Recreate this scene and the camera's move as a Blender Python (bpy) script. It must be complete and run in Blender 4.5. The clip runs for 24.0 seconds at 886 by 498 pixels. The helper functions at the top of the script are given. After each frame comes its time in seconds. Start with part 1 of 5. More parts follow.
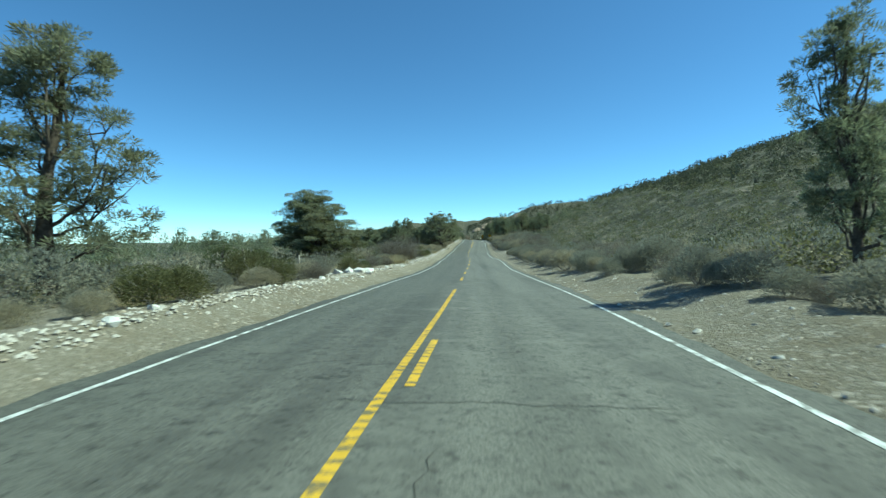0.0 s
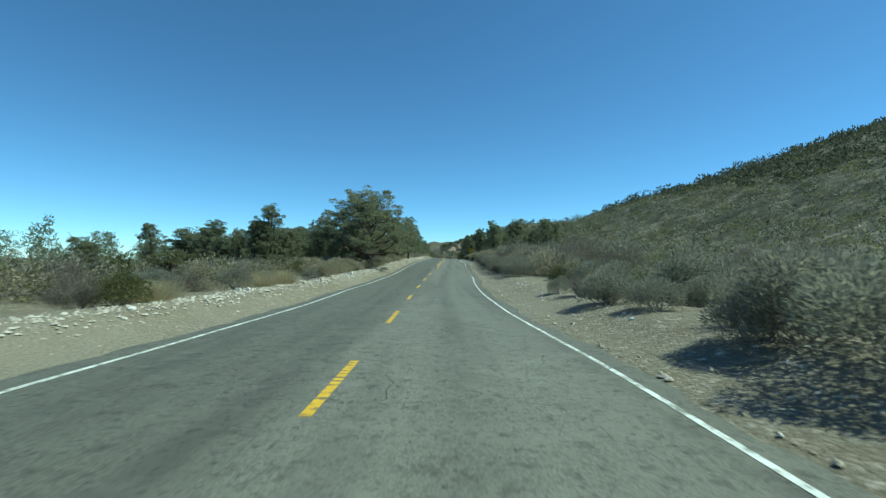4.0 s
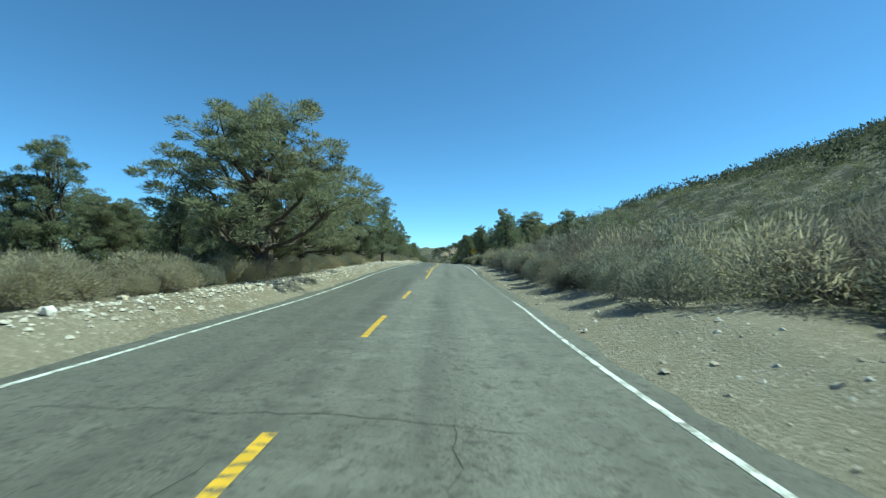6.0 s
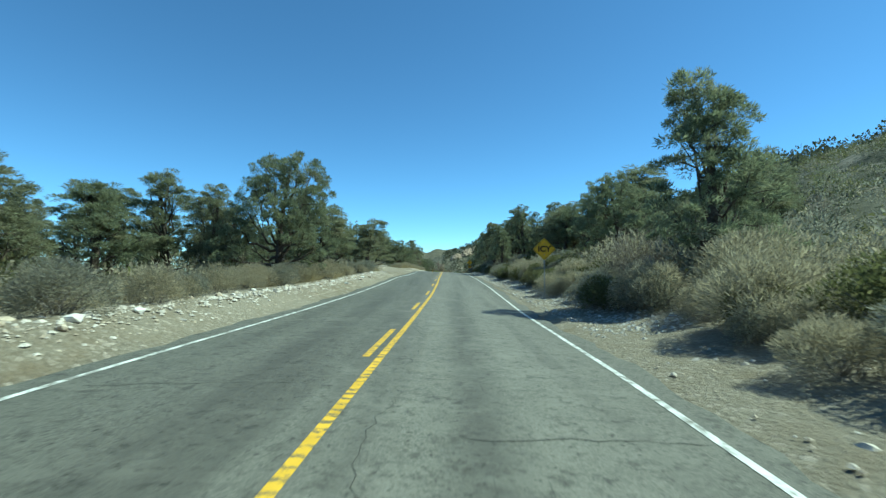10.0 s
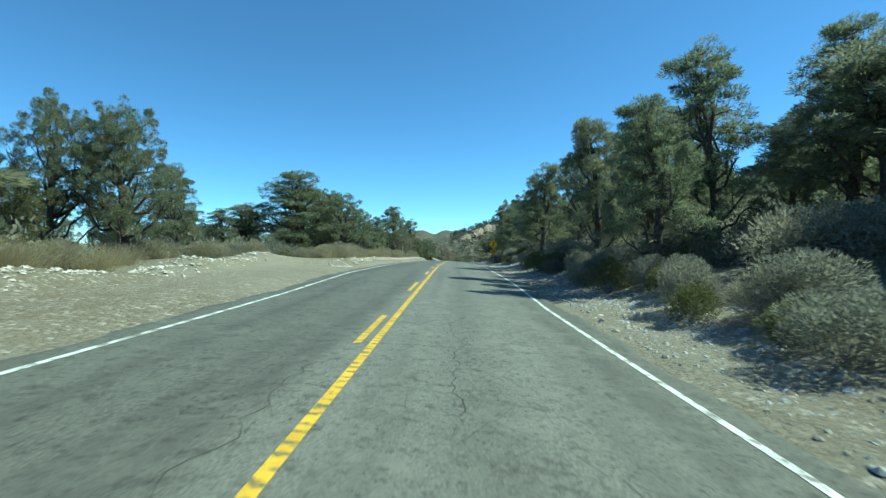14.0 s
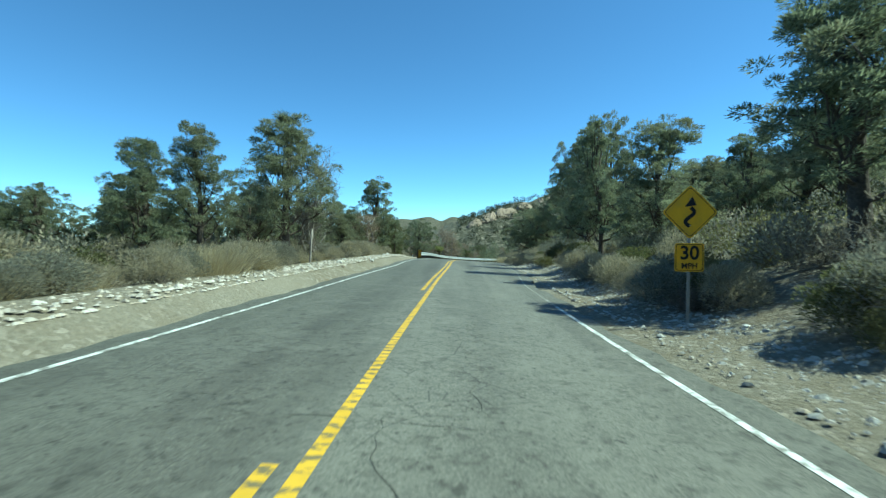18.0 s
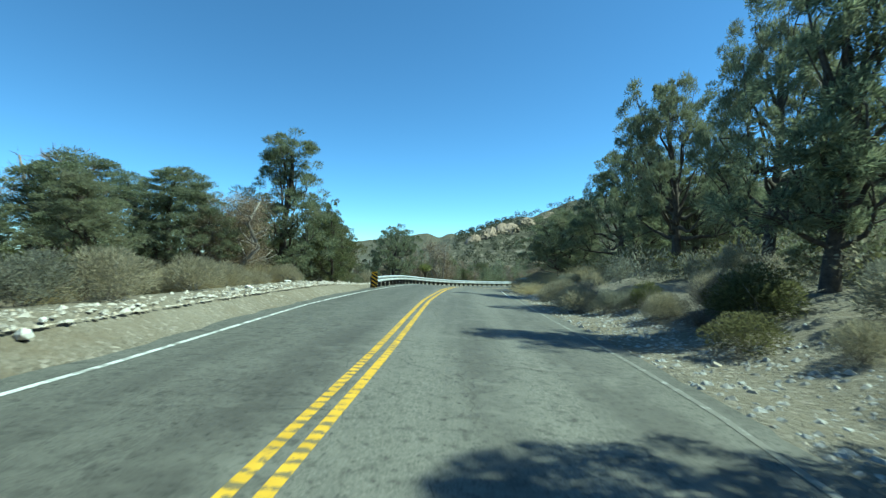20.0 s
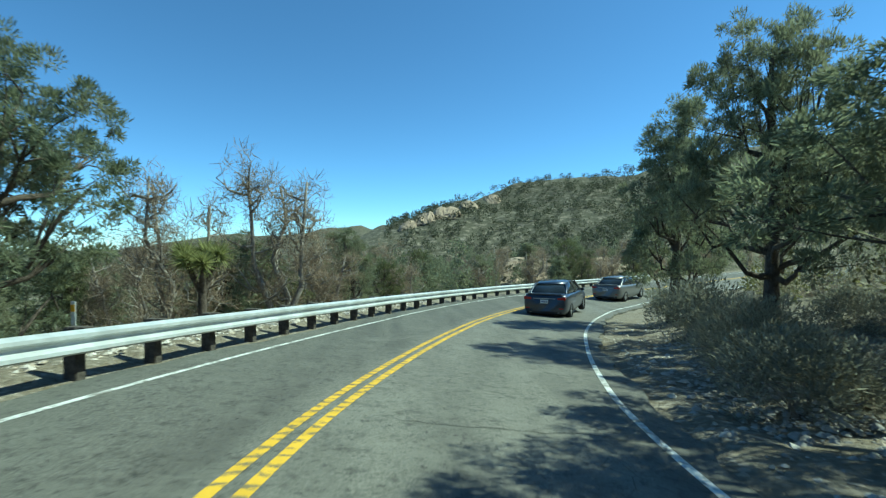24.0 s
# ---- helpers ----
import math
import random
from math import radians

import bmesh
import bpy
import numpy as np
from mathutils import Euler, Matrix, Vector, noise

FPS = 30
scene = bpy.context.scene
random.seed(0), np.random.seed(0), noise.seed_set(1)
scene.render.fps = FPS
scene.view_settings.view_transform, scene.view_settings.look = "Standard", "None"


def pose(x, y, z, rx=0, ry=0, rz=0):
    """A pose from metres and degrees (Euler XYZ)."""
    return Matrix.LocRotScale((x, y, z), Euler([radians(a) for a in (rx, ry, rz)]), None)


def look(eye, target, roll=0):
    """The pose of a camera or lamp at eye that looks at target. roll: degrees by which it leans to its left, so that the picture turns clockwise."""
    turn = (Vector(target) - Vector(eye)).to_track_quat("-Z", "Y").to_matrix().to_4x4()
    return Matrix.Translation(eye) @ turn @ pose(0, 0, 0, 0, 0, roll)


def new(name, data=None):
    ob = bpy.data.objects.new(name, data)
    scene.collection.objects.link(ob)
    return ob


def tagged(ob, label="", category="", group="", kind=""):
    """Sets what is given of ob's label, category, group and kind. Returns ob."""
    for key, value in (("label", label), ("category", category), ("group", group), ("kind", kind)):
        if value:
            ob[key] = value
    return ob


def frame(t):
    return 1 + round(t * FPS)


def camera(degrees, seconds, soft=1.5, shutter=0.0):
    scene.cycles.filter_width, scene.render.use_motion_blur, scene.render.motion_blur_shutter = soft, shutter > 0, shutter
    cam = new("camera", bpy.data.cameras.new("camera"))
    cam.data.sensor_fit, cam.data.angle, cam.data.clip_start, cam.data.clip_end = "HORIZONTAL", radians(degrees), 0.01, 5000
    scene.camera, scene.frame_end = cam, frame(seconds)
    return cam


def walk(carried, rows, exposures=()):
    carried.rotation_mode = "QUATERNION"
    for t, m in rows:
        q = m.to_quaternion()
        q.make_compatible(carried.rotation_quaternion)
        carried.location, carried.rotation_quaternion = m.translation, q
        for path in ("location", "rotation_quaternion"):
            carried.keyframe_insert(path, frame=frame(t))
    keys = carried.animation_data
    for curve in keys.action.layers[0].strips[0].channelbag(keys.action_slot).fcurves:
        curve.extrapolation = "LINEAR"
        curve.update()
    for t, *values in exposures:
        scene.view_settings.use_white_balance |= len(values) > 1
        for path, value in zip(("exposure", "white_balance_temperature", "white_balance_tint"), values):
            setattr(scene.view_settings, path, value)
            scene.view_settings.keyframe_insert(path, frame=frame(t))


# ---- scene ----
cam = camera(86.0, 24.0, soft=1.3, shutter=0.12)
PATH = [
    (0, pose(0.224, -0.856, 0.479, 88.62, 0.58, 2.38)),
    (0.5, pose(0.618, 6.510, 0.316, 89.16, 0.33, 1.20)),
    (1, pose(0.950, 13.793, 0.098, 89.72, -0.13, 0.31)),
    (1.5, pose(1.293, 20.992, -0.176, 90.02, -0.62, 0.13)),
    (2, pose(1.548, 27.954, -0.428, 90.40, -1.20, 0.38)),
    (2.5, pose(1.844, 34.916, -0.623, 90.84, -1.94, 1.06)),
    (3, pose(2.051, 41.715, -0.814, 91.25, -1.61, 1.22)),
    (3.5, pose(2.292, 48.246, -0.846, 91.24, -1.00, 0.36)),
    (5.5, pose(2.176, 73.295, -1.145, 91.42, -0.14, -1.75)),
    (6, pose(2.410, 79.680, -1.164, 91.97, -0.15, -1.55)),
    (6.5, pose(2.675, 86.081, -1.084, 92.14, 0.11, -1.68)),
    (7, pose(2.838, 92.081, -0.978, 92.09, 0.12, -1.49)),
    (7.5, pose(3.017, 98.240, -0.842, 92.67, 0.38, -0.89)),
    (8, pose(3.210, 104.303, -0.648, 92.96, 0.37, -0.21)),
    (8.5, pose(3.437, 110.272, -0.452, 93.11, 0.66, 0.10)),
    (9, pose(3.609, 116.154, -0.199, 93.02, 0.30, -0.22)),
    (9.5, pose(3.820, 121.874, -0.025, 92.88, 0.26, -0.31)),
    (10, pose(4.070, 127.367, 0.110, 92.19, 0.15, -0.03)),
    (10.5, pose(4.179, 132.770, 0.110, 91.48, -0.00, -0.20)),
    (12.5, pose(4.838, 154.044, 0.226, 92.45, -0.20, 0.90)),
    (13, pose(4.869, 159.601, 0.371, 91.88, -0.38, 0.94)),
    (13.5, pose(4.822, 165.109, 0.462, 90.91, -0.39, 0.79)),
    (14, pose(4.880, 170.508, 0.539, 89.98, -0.11, 0.97)),
    (14.5, pose(4.917, 175.546, 0.569, 89.29, 0.21, 0.90)),
    (15, pose(4.836, 180.505, 0.597, 88.63, 0.71, 0.54)),
    (15.5, pose(4.889, 185.655, 0.674, 88.89, 0.34, 0.01)),
    (16, pose(4.867, 190.711, 0.719, 89.24, 0.20, -0.25)),
    (16.5, pose(5.005, 196.003, 0.728, 89.49, -0.27, 0.23)),
    (17, pose(5.086, 201.410, 0.710, 89.20, -0.42, 1.12)),
    (17.5, pose(5.006, 206.786, 0.654, 88.38, -0.07, 1.94)),
    (19.5, pose(5.216, 227.717, 0.264, 89.76, -0.74, 1.44)),
    (20, pose(5.431, 232.833, 0.230, 90.48, -0.83, 1.64)),
    (20.5, pose(5.476, 238.120, 0.096, 90.55, -0.78, 1.79)),
    (21, pose(5.521, 243.235, 0.041, 90.46, -1.15, 1.57)),
    (21.5, pose(5.486, 248.127, -0.109, 90.60, -1.12, 1.06)),
    (22, pose(5.455, 252.809, -0.288, 90.35, -0.45, 0.25)),
    (22.5, pose(5.594, 257.523, -0.459, 90.21, -0.57, -0.19)),
    (23, pose(5.907, 262.221, -0.645, 90.04, 0.53, -1.19)),
    (23.5, pose(6.333, 266.761, -0.840, 90.10, 0.35, -2.98)),
    (24, pose(7.028, 271.122, -1.147, 89.58, 0.37, -6.12)),
]
walk(cam, PATH, [(0.0, 0.62, 5500, -25), (2.0, 0.46, 5500, -25), (3.0, 0.34, 5500, -25), (3.6, 0.36, 5500, -25), (6.0, 0.7, 5500, -25), (10.0, 0.74, 5450, -25), (14.0, 0.82, 5350, -26), (20.0, 0.84, 5350, -26), (22.0, 0.8, 5450, -25), (24.0, 0.75, 5480, -25)])

# ---- sky and sun ----
SUN_DIR = Vector((0.97, 0.03, 1.18)).normalized()
world = bpy.data.worlds.new("sky")
scene.world = world
world.use_nodes = True
wn, wl = world.node_tree.nodes, world.node_tree.links
sky = wn.new("ShaderNodeTexSky")
sky.sky_type, sky.sun_disc = "NISHITA", False
sky.sun_elevation = math.asin(SUN_DIR.z)
sky.sun_rotation = math.atan2(SUN_DIR.x, SUN_DIR.y)
sky.altitude, sky.air_density, sky.dust_density, sky.ozone_density = 2500, 0.85, 0.0, 6.0
wl.new(sky.outputs[0], wn["Background"].inputs[0])
wn["Background"].inputs[1].default_value = 0.115
sun = new("sun", bpy.data.lights.new("sun", "SUN"))
sun.data.energy, sun.data.angle, sun.data.color = 4.3, radians(0.55), (1.0, 0.93, 0.8)
sun.matrix_world = look(SUN_DIR * 50, (0, 0, 0))

# ---- the lie of the land ----
# centre of the road: x, y; heights come from PROFILE along y
CENTRE = [(-3.07, -60), (-2.64, -50), (-2.22, -40), (-1.79, -30), (-1.37, -20), (-0.99, -10), (-0.62, 0), (-0.17, 10), (0.18, 20), (0.43, 30), (0.77, 40), (1.03, 50),
          (1.2, 60), (1.18, 70), (1.21, 80), (1.42, 90), (1.79, 100), (2.18, 110), (2.51, 120), (2.91, 130), (3.22, 140), (3.47, 150), (3.61, 160), (3.66, 170),
          (3.75, 180), (3.88, 190), (3.89, 200), (3.99, 210), (4.01, 220), (4.11, 230), (4.36, 240), (4.36, 250), (4.5, 260), (5.28, 270), (5.88, 274.29), (6.58, 277.46),
          (7.88, 281.66), (9.8, 286.65), (12.16, 291.27), (15.42, 296.19), (20.68, 301.62), (27.27, 306.64), (39.16, 314.85), (53.97, 324.06), (72, 333), (95, 341), (120, 345)]
PROFILE = [(-60, -0.19), (-10, -0.69), (-0.1, -0.93), (9.9, -1.19), (19.9, -1.52), (29.9, -1.87), (39.9, -2.13), (49.9, -2.25), (59.9, -2.33), (69.9, -2.49), (79.9, -2.51), (89.9, -2.38),
           (99.9, -2.17), (109.9, -1.8), (119.9, -1.43), (129.9, -1.21), (139.9, -1.19), (149.9, -1.14), (159.9, -0.96), (169.9, -0.79), (179.9, -0.72), (189.9, -0.57), (199.9, -0.61), (209.9, -0.7),
           (219.9, -0.94), (229.9, -1.1), (239.9, -1.21), (249.9, -1.48), (259.9, -1.85), (269.8, -2.34), (279.6, -3.17), (288.9, -3.83), (297.2, -4.36), (304, -4.62), (312, -4.75), (330, -4.7),
           (350, -4.4)]
# cross fall of the road, along y: rise per metre to the right
CROSS_FALL = [(-10, 0.01), (14.9, 0.003), (39.9, -0.02), (64.9, -0.026), (89.9, -0.028), (114.9, -0.028), (139.9, -0.039), (164.9, -0.052), (189.9, -0.06), (214.9, -0.039), (239.9, -0.046), (264.9, -0.064),
              (288.9, -0.046), (306.9, -0.037)]


def smooth_line():
    pts = np.array(CENTRE, float)
    chord = np.r_[0, np.cumsum(np.hypot(*np.diff(pts, axis=0).T))]
    s = np.arange(0, chord[-1], 0.5)
    xy = np.stack([np.interp(s, chord, pts[:, 0]), np.interp(s, chord, pts[:, 1])], 1)
    kernel = np.hanning(15)
    kernel /= kernel.sum()
    padded = np.pad(xy, ((7, 7), (0, 0)), mode="reflect", reflect_type="odd")
    return np.stack([np.convolve(padded[:, k], kernel, "valid") for k in (0, 1)], 1)


LINE = smooth_line()
STEP = np.gradient(LINE, axis=0)
STEP /= np.hypot(STEP[:, 0], STEP[:, 1])[:, None]
SIDE = np.stack([STEP[:, 1], -STEP[:, 0]], 1)  # to the right of the road
ROAD_Z = np.interp(LINE[:, 1], [p[0] for p in PROFILE], [p[1] for p in PROFILE])
ROAD_Z = np.convolve(np.pad(ROAD_Z, 10, mode="edge"), np.ones(21) / 21, "valid")

CROSS = np.interp(LINE[:, 1], [p[0] for p in CROSS_FALL], [p[1] for p in CROSS_FALL])


def road_coords(x, y):
    """Index along the road and offset to its right, for arrays of places."""
    x, y = np.asarray(x, float).ravel(), np.asarray(y, float).ravel()
    index, offset = np.empty(len(x), int), np.empty(len(x))
    for k in range(0, len(x), 4000):
        dx, dy = x[k:k + 4000, None] - LINE[None, ::2, 0], y[k:k + 4000, None] - LINE[None, ::2, 1]
        d2 = dx * dx + dy * dy
        i = d2.argmin(1) * 2
        index[k:k + 4000] = i
        away = (x[k:k + 4000] - LINE[i, 0]) * SIDE[i, 0] + (y[k:k + 4000] - LINE[i, 1]) * SIDE[i, 1]
        offset[k:k + 4000] = np.where(away >= 0, 1, -1) * np.maximum(np.abs(away), np.sqrt(d2.min(1)) * 0.999)
    return index, offset


RIDGES = [[(4, 490, 10), (26, 500, 25), (45, 530, 36), (102, 552, 50), (150, 535, 52), (230, 500, 65), (335, 442, 102),
           (420, 250, 140), (450, 0, 148), (450, -300, 130)],
          [(150, 820, 40), (313, 740, 68), (500, 700, 90)],
          [(-700, 1900, 55), (-150, 1700, 74), (30, 1750, 92), (260, 1600, 80), (600, 1500, 90)],
          [(-1500, 1500, 15), (-1300, 600, 12), (-1500, -600, 15)]]


def wave(x, y, size, seed):
    """Soft uneven ground between -1 and 1."""
    a = np.random.RandomState(seed)
    out = 0
    for k in range(5):
        ang, ph = a.uniform(0, 6.28), a.uniform(0, 6.28, 2)
        f = 6.28 / size * a.uniform(0.7, 1.9)
        out = out + np.sin(f * (x * np.cos(ang) + y * np.sin(ang)) + ph[0]) * np.sin(f * 0.8 * (y * np.cos(ang) - x * np.sin(ang)) + ph[1])
    return out / 2.4


def drawn_in(y):
    """How much nearer to the road the left verge lies than at the start."""
    return np.interp(y, [0, 60, 100, 160, 200, 250], [0.1, 0.1, 0.5, 0.5, 0.85, 1.0])


def ramp(v, a, b):
    s = np.clip((v - a) / (b - a), 0, 1)
    return s * s * (3 - 2 * s)


def ground_height(x, y):
    x, y = np.asarray(x, float).ravel(), np.asarray(y, float).ravel()
    i, u = road_coords(x, y)
    base, along = ROAD_Z[i], LINE[i, 1]
    left, right = np.maximum(-u, 0), np.maximum(u, 0)
    z = np.zeros_like(u)
    # left: gravel shoulder, low stony berm, then land that falls gently away; a drop behind the guardrail
    rail = ramp(along, 250, 262)
    pull = 3.4 * ramp(along, 168, 176) * (1 - ramp(along, 190, 198))
    berm = np.maximum(left - pull + drawn_in(along), 0)
    z += (1 - rail) * (0.34 * ramp(berm, 4.5, 5.5) - 0.24 * ramp(berm, 6.0, 8.0) - 0.035 * np.maximum(left - 9, 0) * ramp(left, 9, 30))
    z += rail * -2.6 * ramp(left, 4.3, 11)
    # right: shoulder, then a bank that grows steeper with the trees
    steep = ramp(along, 118, 165)
    z += (1 - steep) * (0.4 * ramp(right, 4.7, 6.8) + 0.03 * np.clip(right - 7, 0, 30))
    z += steep * (1.0 * ramp(right, 4.7, 8.6) + 0.15 * np.clip(right - 8, 0, 22))
    z += (0.13 * wave(x, y, 3.1, 3) + 0.25 * wave(x, y, 11, 4)) * ramp(np.abs(u), 5.0, 10)
    z += 0.5 * wave(x, y, 70, 5) * ramp(np.abs(u), 25, 90)
    z = z * (1 - ramp(np.abs(u), 500, 900)) - 14 * ramp(left, 40, 500)
    bed = np.where(np.abs(u) < 4.35, -0.14 * (1 - ramp(np.abs(u), 3.75, 4.35)), 0)
    tilt = CROSS[i] * np.clip(u, -7, 7) * (1 - ramp(np.abs(u), 9, 26))
    out = base + tilt + z + bed - 0.03
    hill = np.zeros_like(u)
    for ridge in RIDGES:
        r = np.array(ridge, float)
        for a, b in zip(r[:-1], r[1:]):
            ab = b[:2] - a[:2]
            t = np.clip(((x - a[0]) * ab[0] + (y - a[1]) * ab[1]) / (ab @ ab), 0, 1)
            d = np.hypot(x - a[0] - t * ab[0], y - a[1] - t * ab[1])
            h = a[2] + t * (b[2] - a[2])
            hill = np.maximum(hill, h * np.maximum(1 - d / (h * 2.9), 0) ** 1.12)
    hill = hill * (1 + 0.07 * wave(x, y, 90, 8)) + np.minimum(hill, 12) * 0.05 * wave(x, y, 24, 9)
    return out + hill * ramp(np.abs(u), 12, 60)


def ground_at(x, y):
    return float(ground_height([x], [y])[0])


def beside(along_y, offset):
    """A place offset metres to the right of the road's centre, abreast of along_y."""
    i = int(np.argmin(np.abs(LINE[:, 1] - along_y)))
    return LINE[i, 0] + SIDE[i, 0] * offset, LINE[i, 1] + SIDE[i, 1] * offset

# ---- materials ----
def material(name, colour, roughness=0.8, metallic=0.0, spec=0.3):
    m = bpy.data.materials.new(name)
    m.use_nodes = True
    b = m.node_tree.nodes["Principled BSDF"]
    b.inputs["Base Color"].default_value = (*colour, 1)
    b.inputs["Roughness"].default_value = roughness
    b.inputs["Metallic"].default_value = metallic
    b.inputs["Specular IOR Level"].default_value = spec
    return m


def noise_node(m, scale, detail=4.0, rough=0.6, space="Object"):
    n, l = m.node_tree.nodes, m.node_tree.links
    co = n.new("ShaderNodeTexCoord")
    t = n.new("ShaderNodeTexNoise")
    t.inputs["Scale"].default_value, t.inputs["Detail"].default_value, t.inputs["Roughness"].default_value = scale, detail, rough
    l.new(co.outputs[space], t.inputs["Vector"])
    return t


def blend(m, fac, a, b, lo=0.0, hi=1.0):
    """A colour between a and b (colours or sockets) by a factor socket, stretched from lo..hi."""
    n, l = m.node_tree.nodes, m.node_tree.links
    r = n.new("ShaderNodeMapRange")
    r.inputs[1].default_value, r.inputs[2].default_value = lo, hi
    l.new(fac, r.inputs[0])
    x = n.new("ShaderNodeMix")
    x.data_type = "RGBA"
    l.new(r.outputs[0], x.inputs[0])
    for k, v in ((6, a), (7, b)):
        if isinstance(v, tuple):
            x.inputs[k].default_value = (*v, 1)
        else:
            l.new(v, x.inputs[k])
    return x.outputs[2]


def bump(m, socket, strength, distance):
    n, l = m.node_tree.nodes, m.node_tree.links
    b = n.new("ShaderNodeBump")
    b.inputs["Strength"].default_value, b.inputs["Distance"].default_value = strength, distance
    l.new(socket, b.inputs["Height"])
    l.new(b.outputs[0], n["Principled BSDF"].inputs["Normal"])


def colour_of(m, socket):
    m.node_tree.links.new(socket, m.node_tree.nodes["Principled BSDF"].inputs["Base Color"])


def speckled(name, a, b, scale, c=None, big=0.3, roughness=0.85, relief=0.5, depth=0.02, spec=0.25):
    """Grain between a and b, with larger stains of c."""
    m = material(name, a, roughness, spec=spec)
    fine = noise_node(m, scale, 6, 0.7)
    col = blend(m, fine.outputs[0], a, b, 0.35, 0.65)
    if c:
        col = blend(m, noise_node(m, big, 5, 0.65).outputs[0], col, c, 0.45, 0.72)
    colour_of(m, col)
    bump(m, fine.outputs[0], relief, depth)
    return m


def leafy(name, dark, light, dry=None, roughness=0.7, thin=0.45):
    """Foliage whose single leaves vary, and whole plants a little too."""
    m = material(name, dark, roughness, spec=0.2)
    n, l = m.node_tree.nodes, m.node_tree.links
    g = n.new("ShaderNodeNewGeometry")
    col = blend(m, g.outputs["Random Per Island"], dark, light)
    if dry:
        o = n.new("ShaderNodeObjectInfo")
        patch = noise_node(m, 0.9, 3)
        col = blend(m, patch.outputs[0], col, dry, 0.52, 0.8)
        col = blend(m, o.outputs["Random"], col, dry, 0.3, 2.2)
    colour_of(m, col)
    glow, mix = n.new("ShaderNodeBsdfTranslucent"), n.new("ShaderNodeMixShader")
    l.new(col, glow.inputs[0])
    mix.inputs[0].default_value = thin
    l.new(n["Principled BSDF"].outputs[0], mix.inputs[1])
    l.new(glow.outputs[0], mix.inputs[2])
    l.new(mix.outputs[0], n["Material Output"].inputs[0])
    return m


def cells(m, scale, feature="F1", space="Object"):
    n, l = m.node_tree.nodes, m.node_tree.links
    co = n.new("ShaderNodeTexCoord")
    v = n.new("ShaderNodeTexVoronoi")
    v.feature = feature
    v.inputs["Scale"].default_value = scale
    l.new(co.outputs[space], v.inputs["Vector"])
    return v


def soil_material():
    m = material("sandy_soil", (0.4, 0.33, 0.24), 0.95, spec=0.15)
    n, l = m.node_tree.nodes, m.node_tree.links
    fine, mid, wide = noise_node(m, 14, 8, 0.75), noise_node(m, 1.7, 6, 0.65), noise_node(m, 0.11, 5, 0.6)
    pebble = cells(m, 13)
    sep = n.new("ShaderNodeSeparateColor")
    l.new(pebble.outputs["Color"], sep.inputs[0])
    col = blend(m, fine.outputs[0], (0.1, 0.088, 0.064), (0.29, 0.258, 0.196), 0.3, 0.7)
    col = blend(m, sep.outputs[0], col, (0.4, 0.355, 0.285), 0.72, 1.0)
    col = blend(m, sep.outputs[1], col, (0.12, 0.1, 0.07), 0.75, 1.05)
    col = blend(m, mid.outputs[0], col, (0.16, 0.13, 0.085), 0.42, 0.7)
    col = blend(m, wide.outputs[0], col, (0.235, 0.21, 0.16), 0.4, 0.7)
    # low scrub and litter that cover the open land away from the road
    at = n.new("ShaderNodeAttribute")
    at.attribute_name = "cover"
    patch = noise_node(m, 0.33, 6, 0.7)
    mul = n.new("ShaderNodeMath")
    mul.operation = "MULTIPLY"
    rng = n.new("ShaderNodeMapRange")
    rng.inputs[1].default_value, rng.inputs[2].default_value = 0.37, 0.5
    l.new(patch.outputs[0], rng.inputs[0])
    l.new(rng.outputs[0], mul.inputs[0])
    l.new(at.outputs["Fac"], mul.inputs[1])
    green = blend(m, noise_node(m, 2.1, 5, 0.7).outputs[0], (0.04, 0.042, 0.027), (0.108, 0.103, 0.068), 0.35, 0.65)
    colour_of(m, blend(m, mul.outputs[0], col, green))
    add = n.new("ShaderNodeMath")
    add.operation = "MULTIPLY_ADD"
    add.inputs[1].default_value = -0.8
    l.new(pebble.outputs["Distance"], add.inputs[0])
    l.new(fine.outputs[0], add.inputs[2])
    bump(m, add.outputs[0], 0.7, 0.05)
    return m


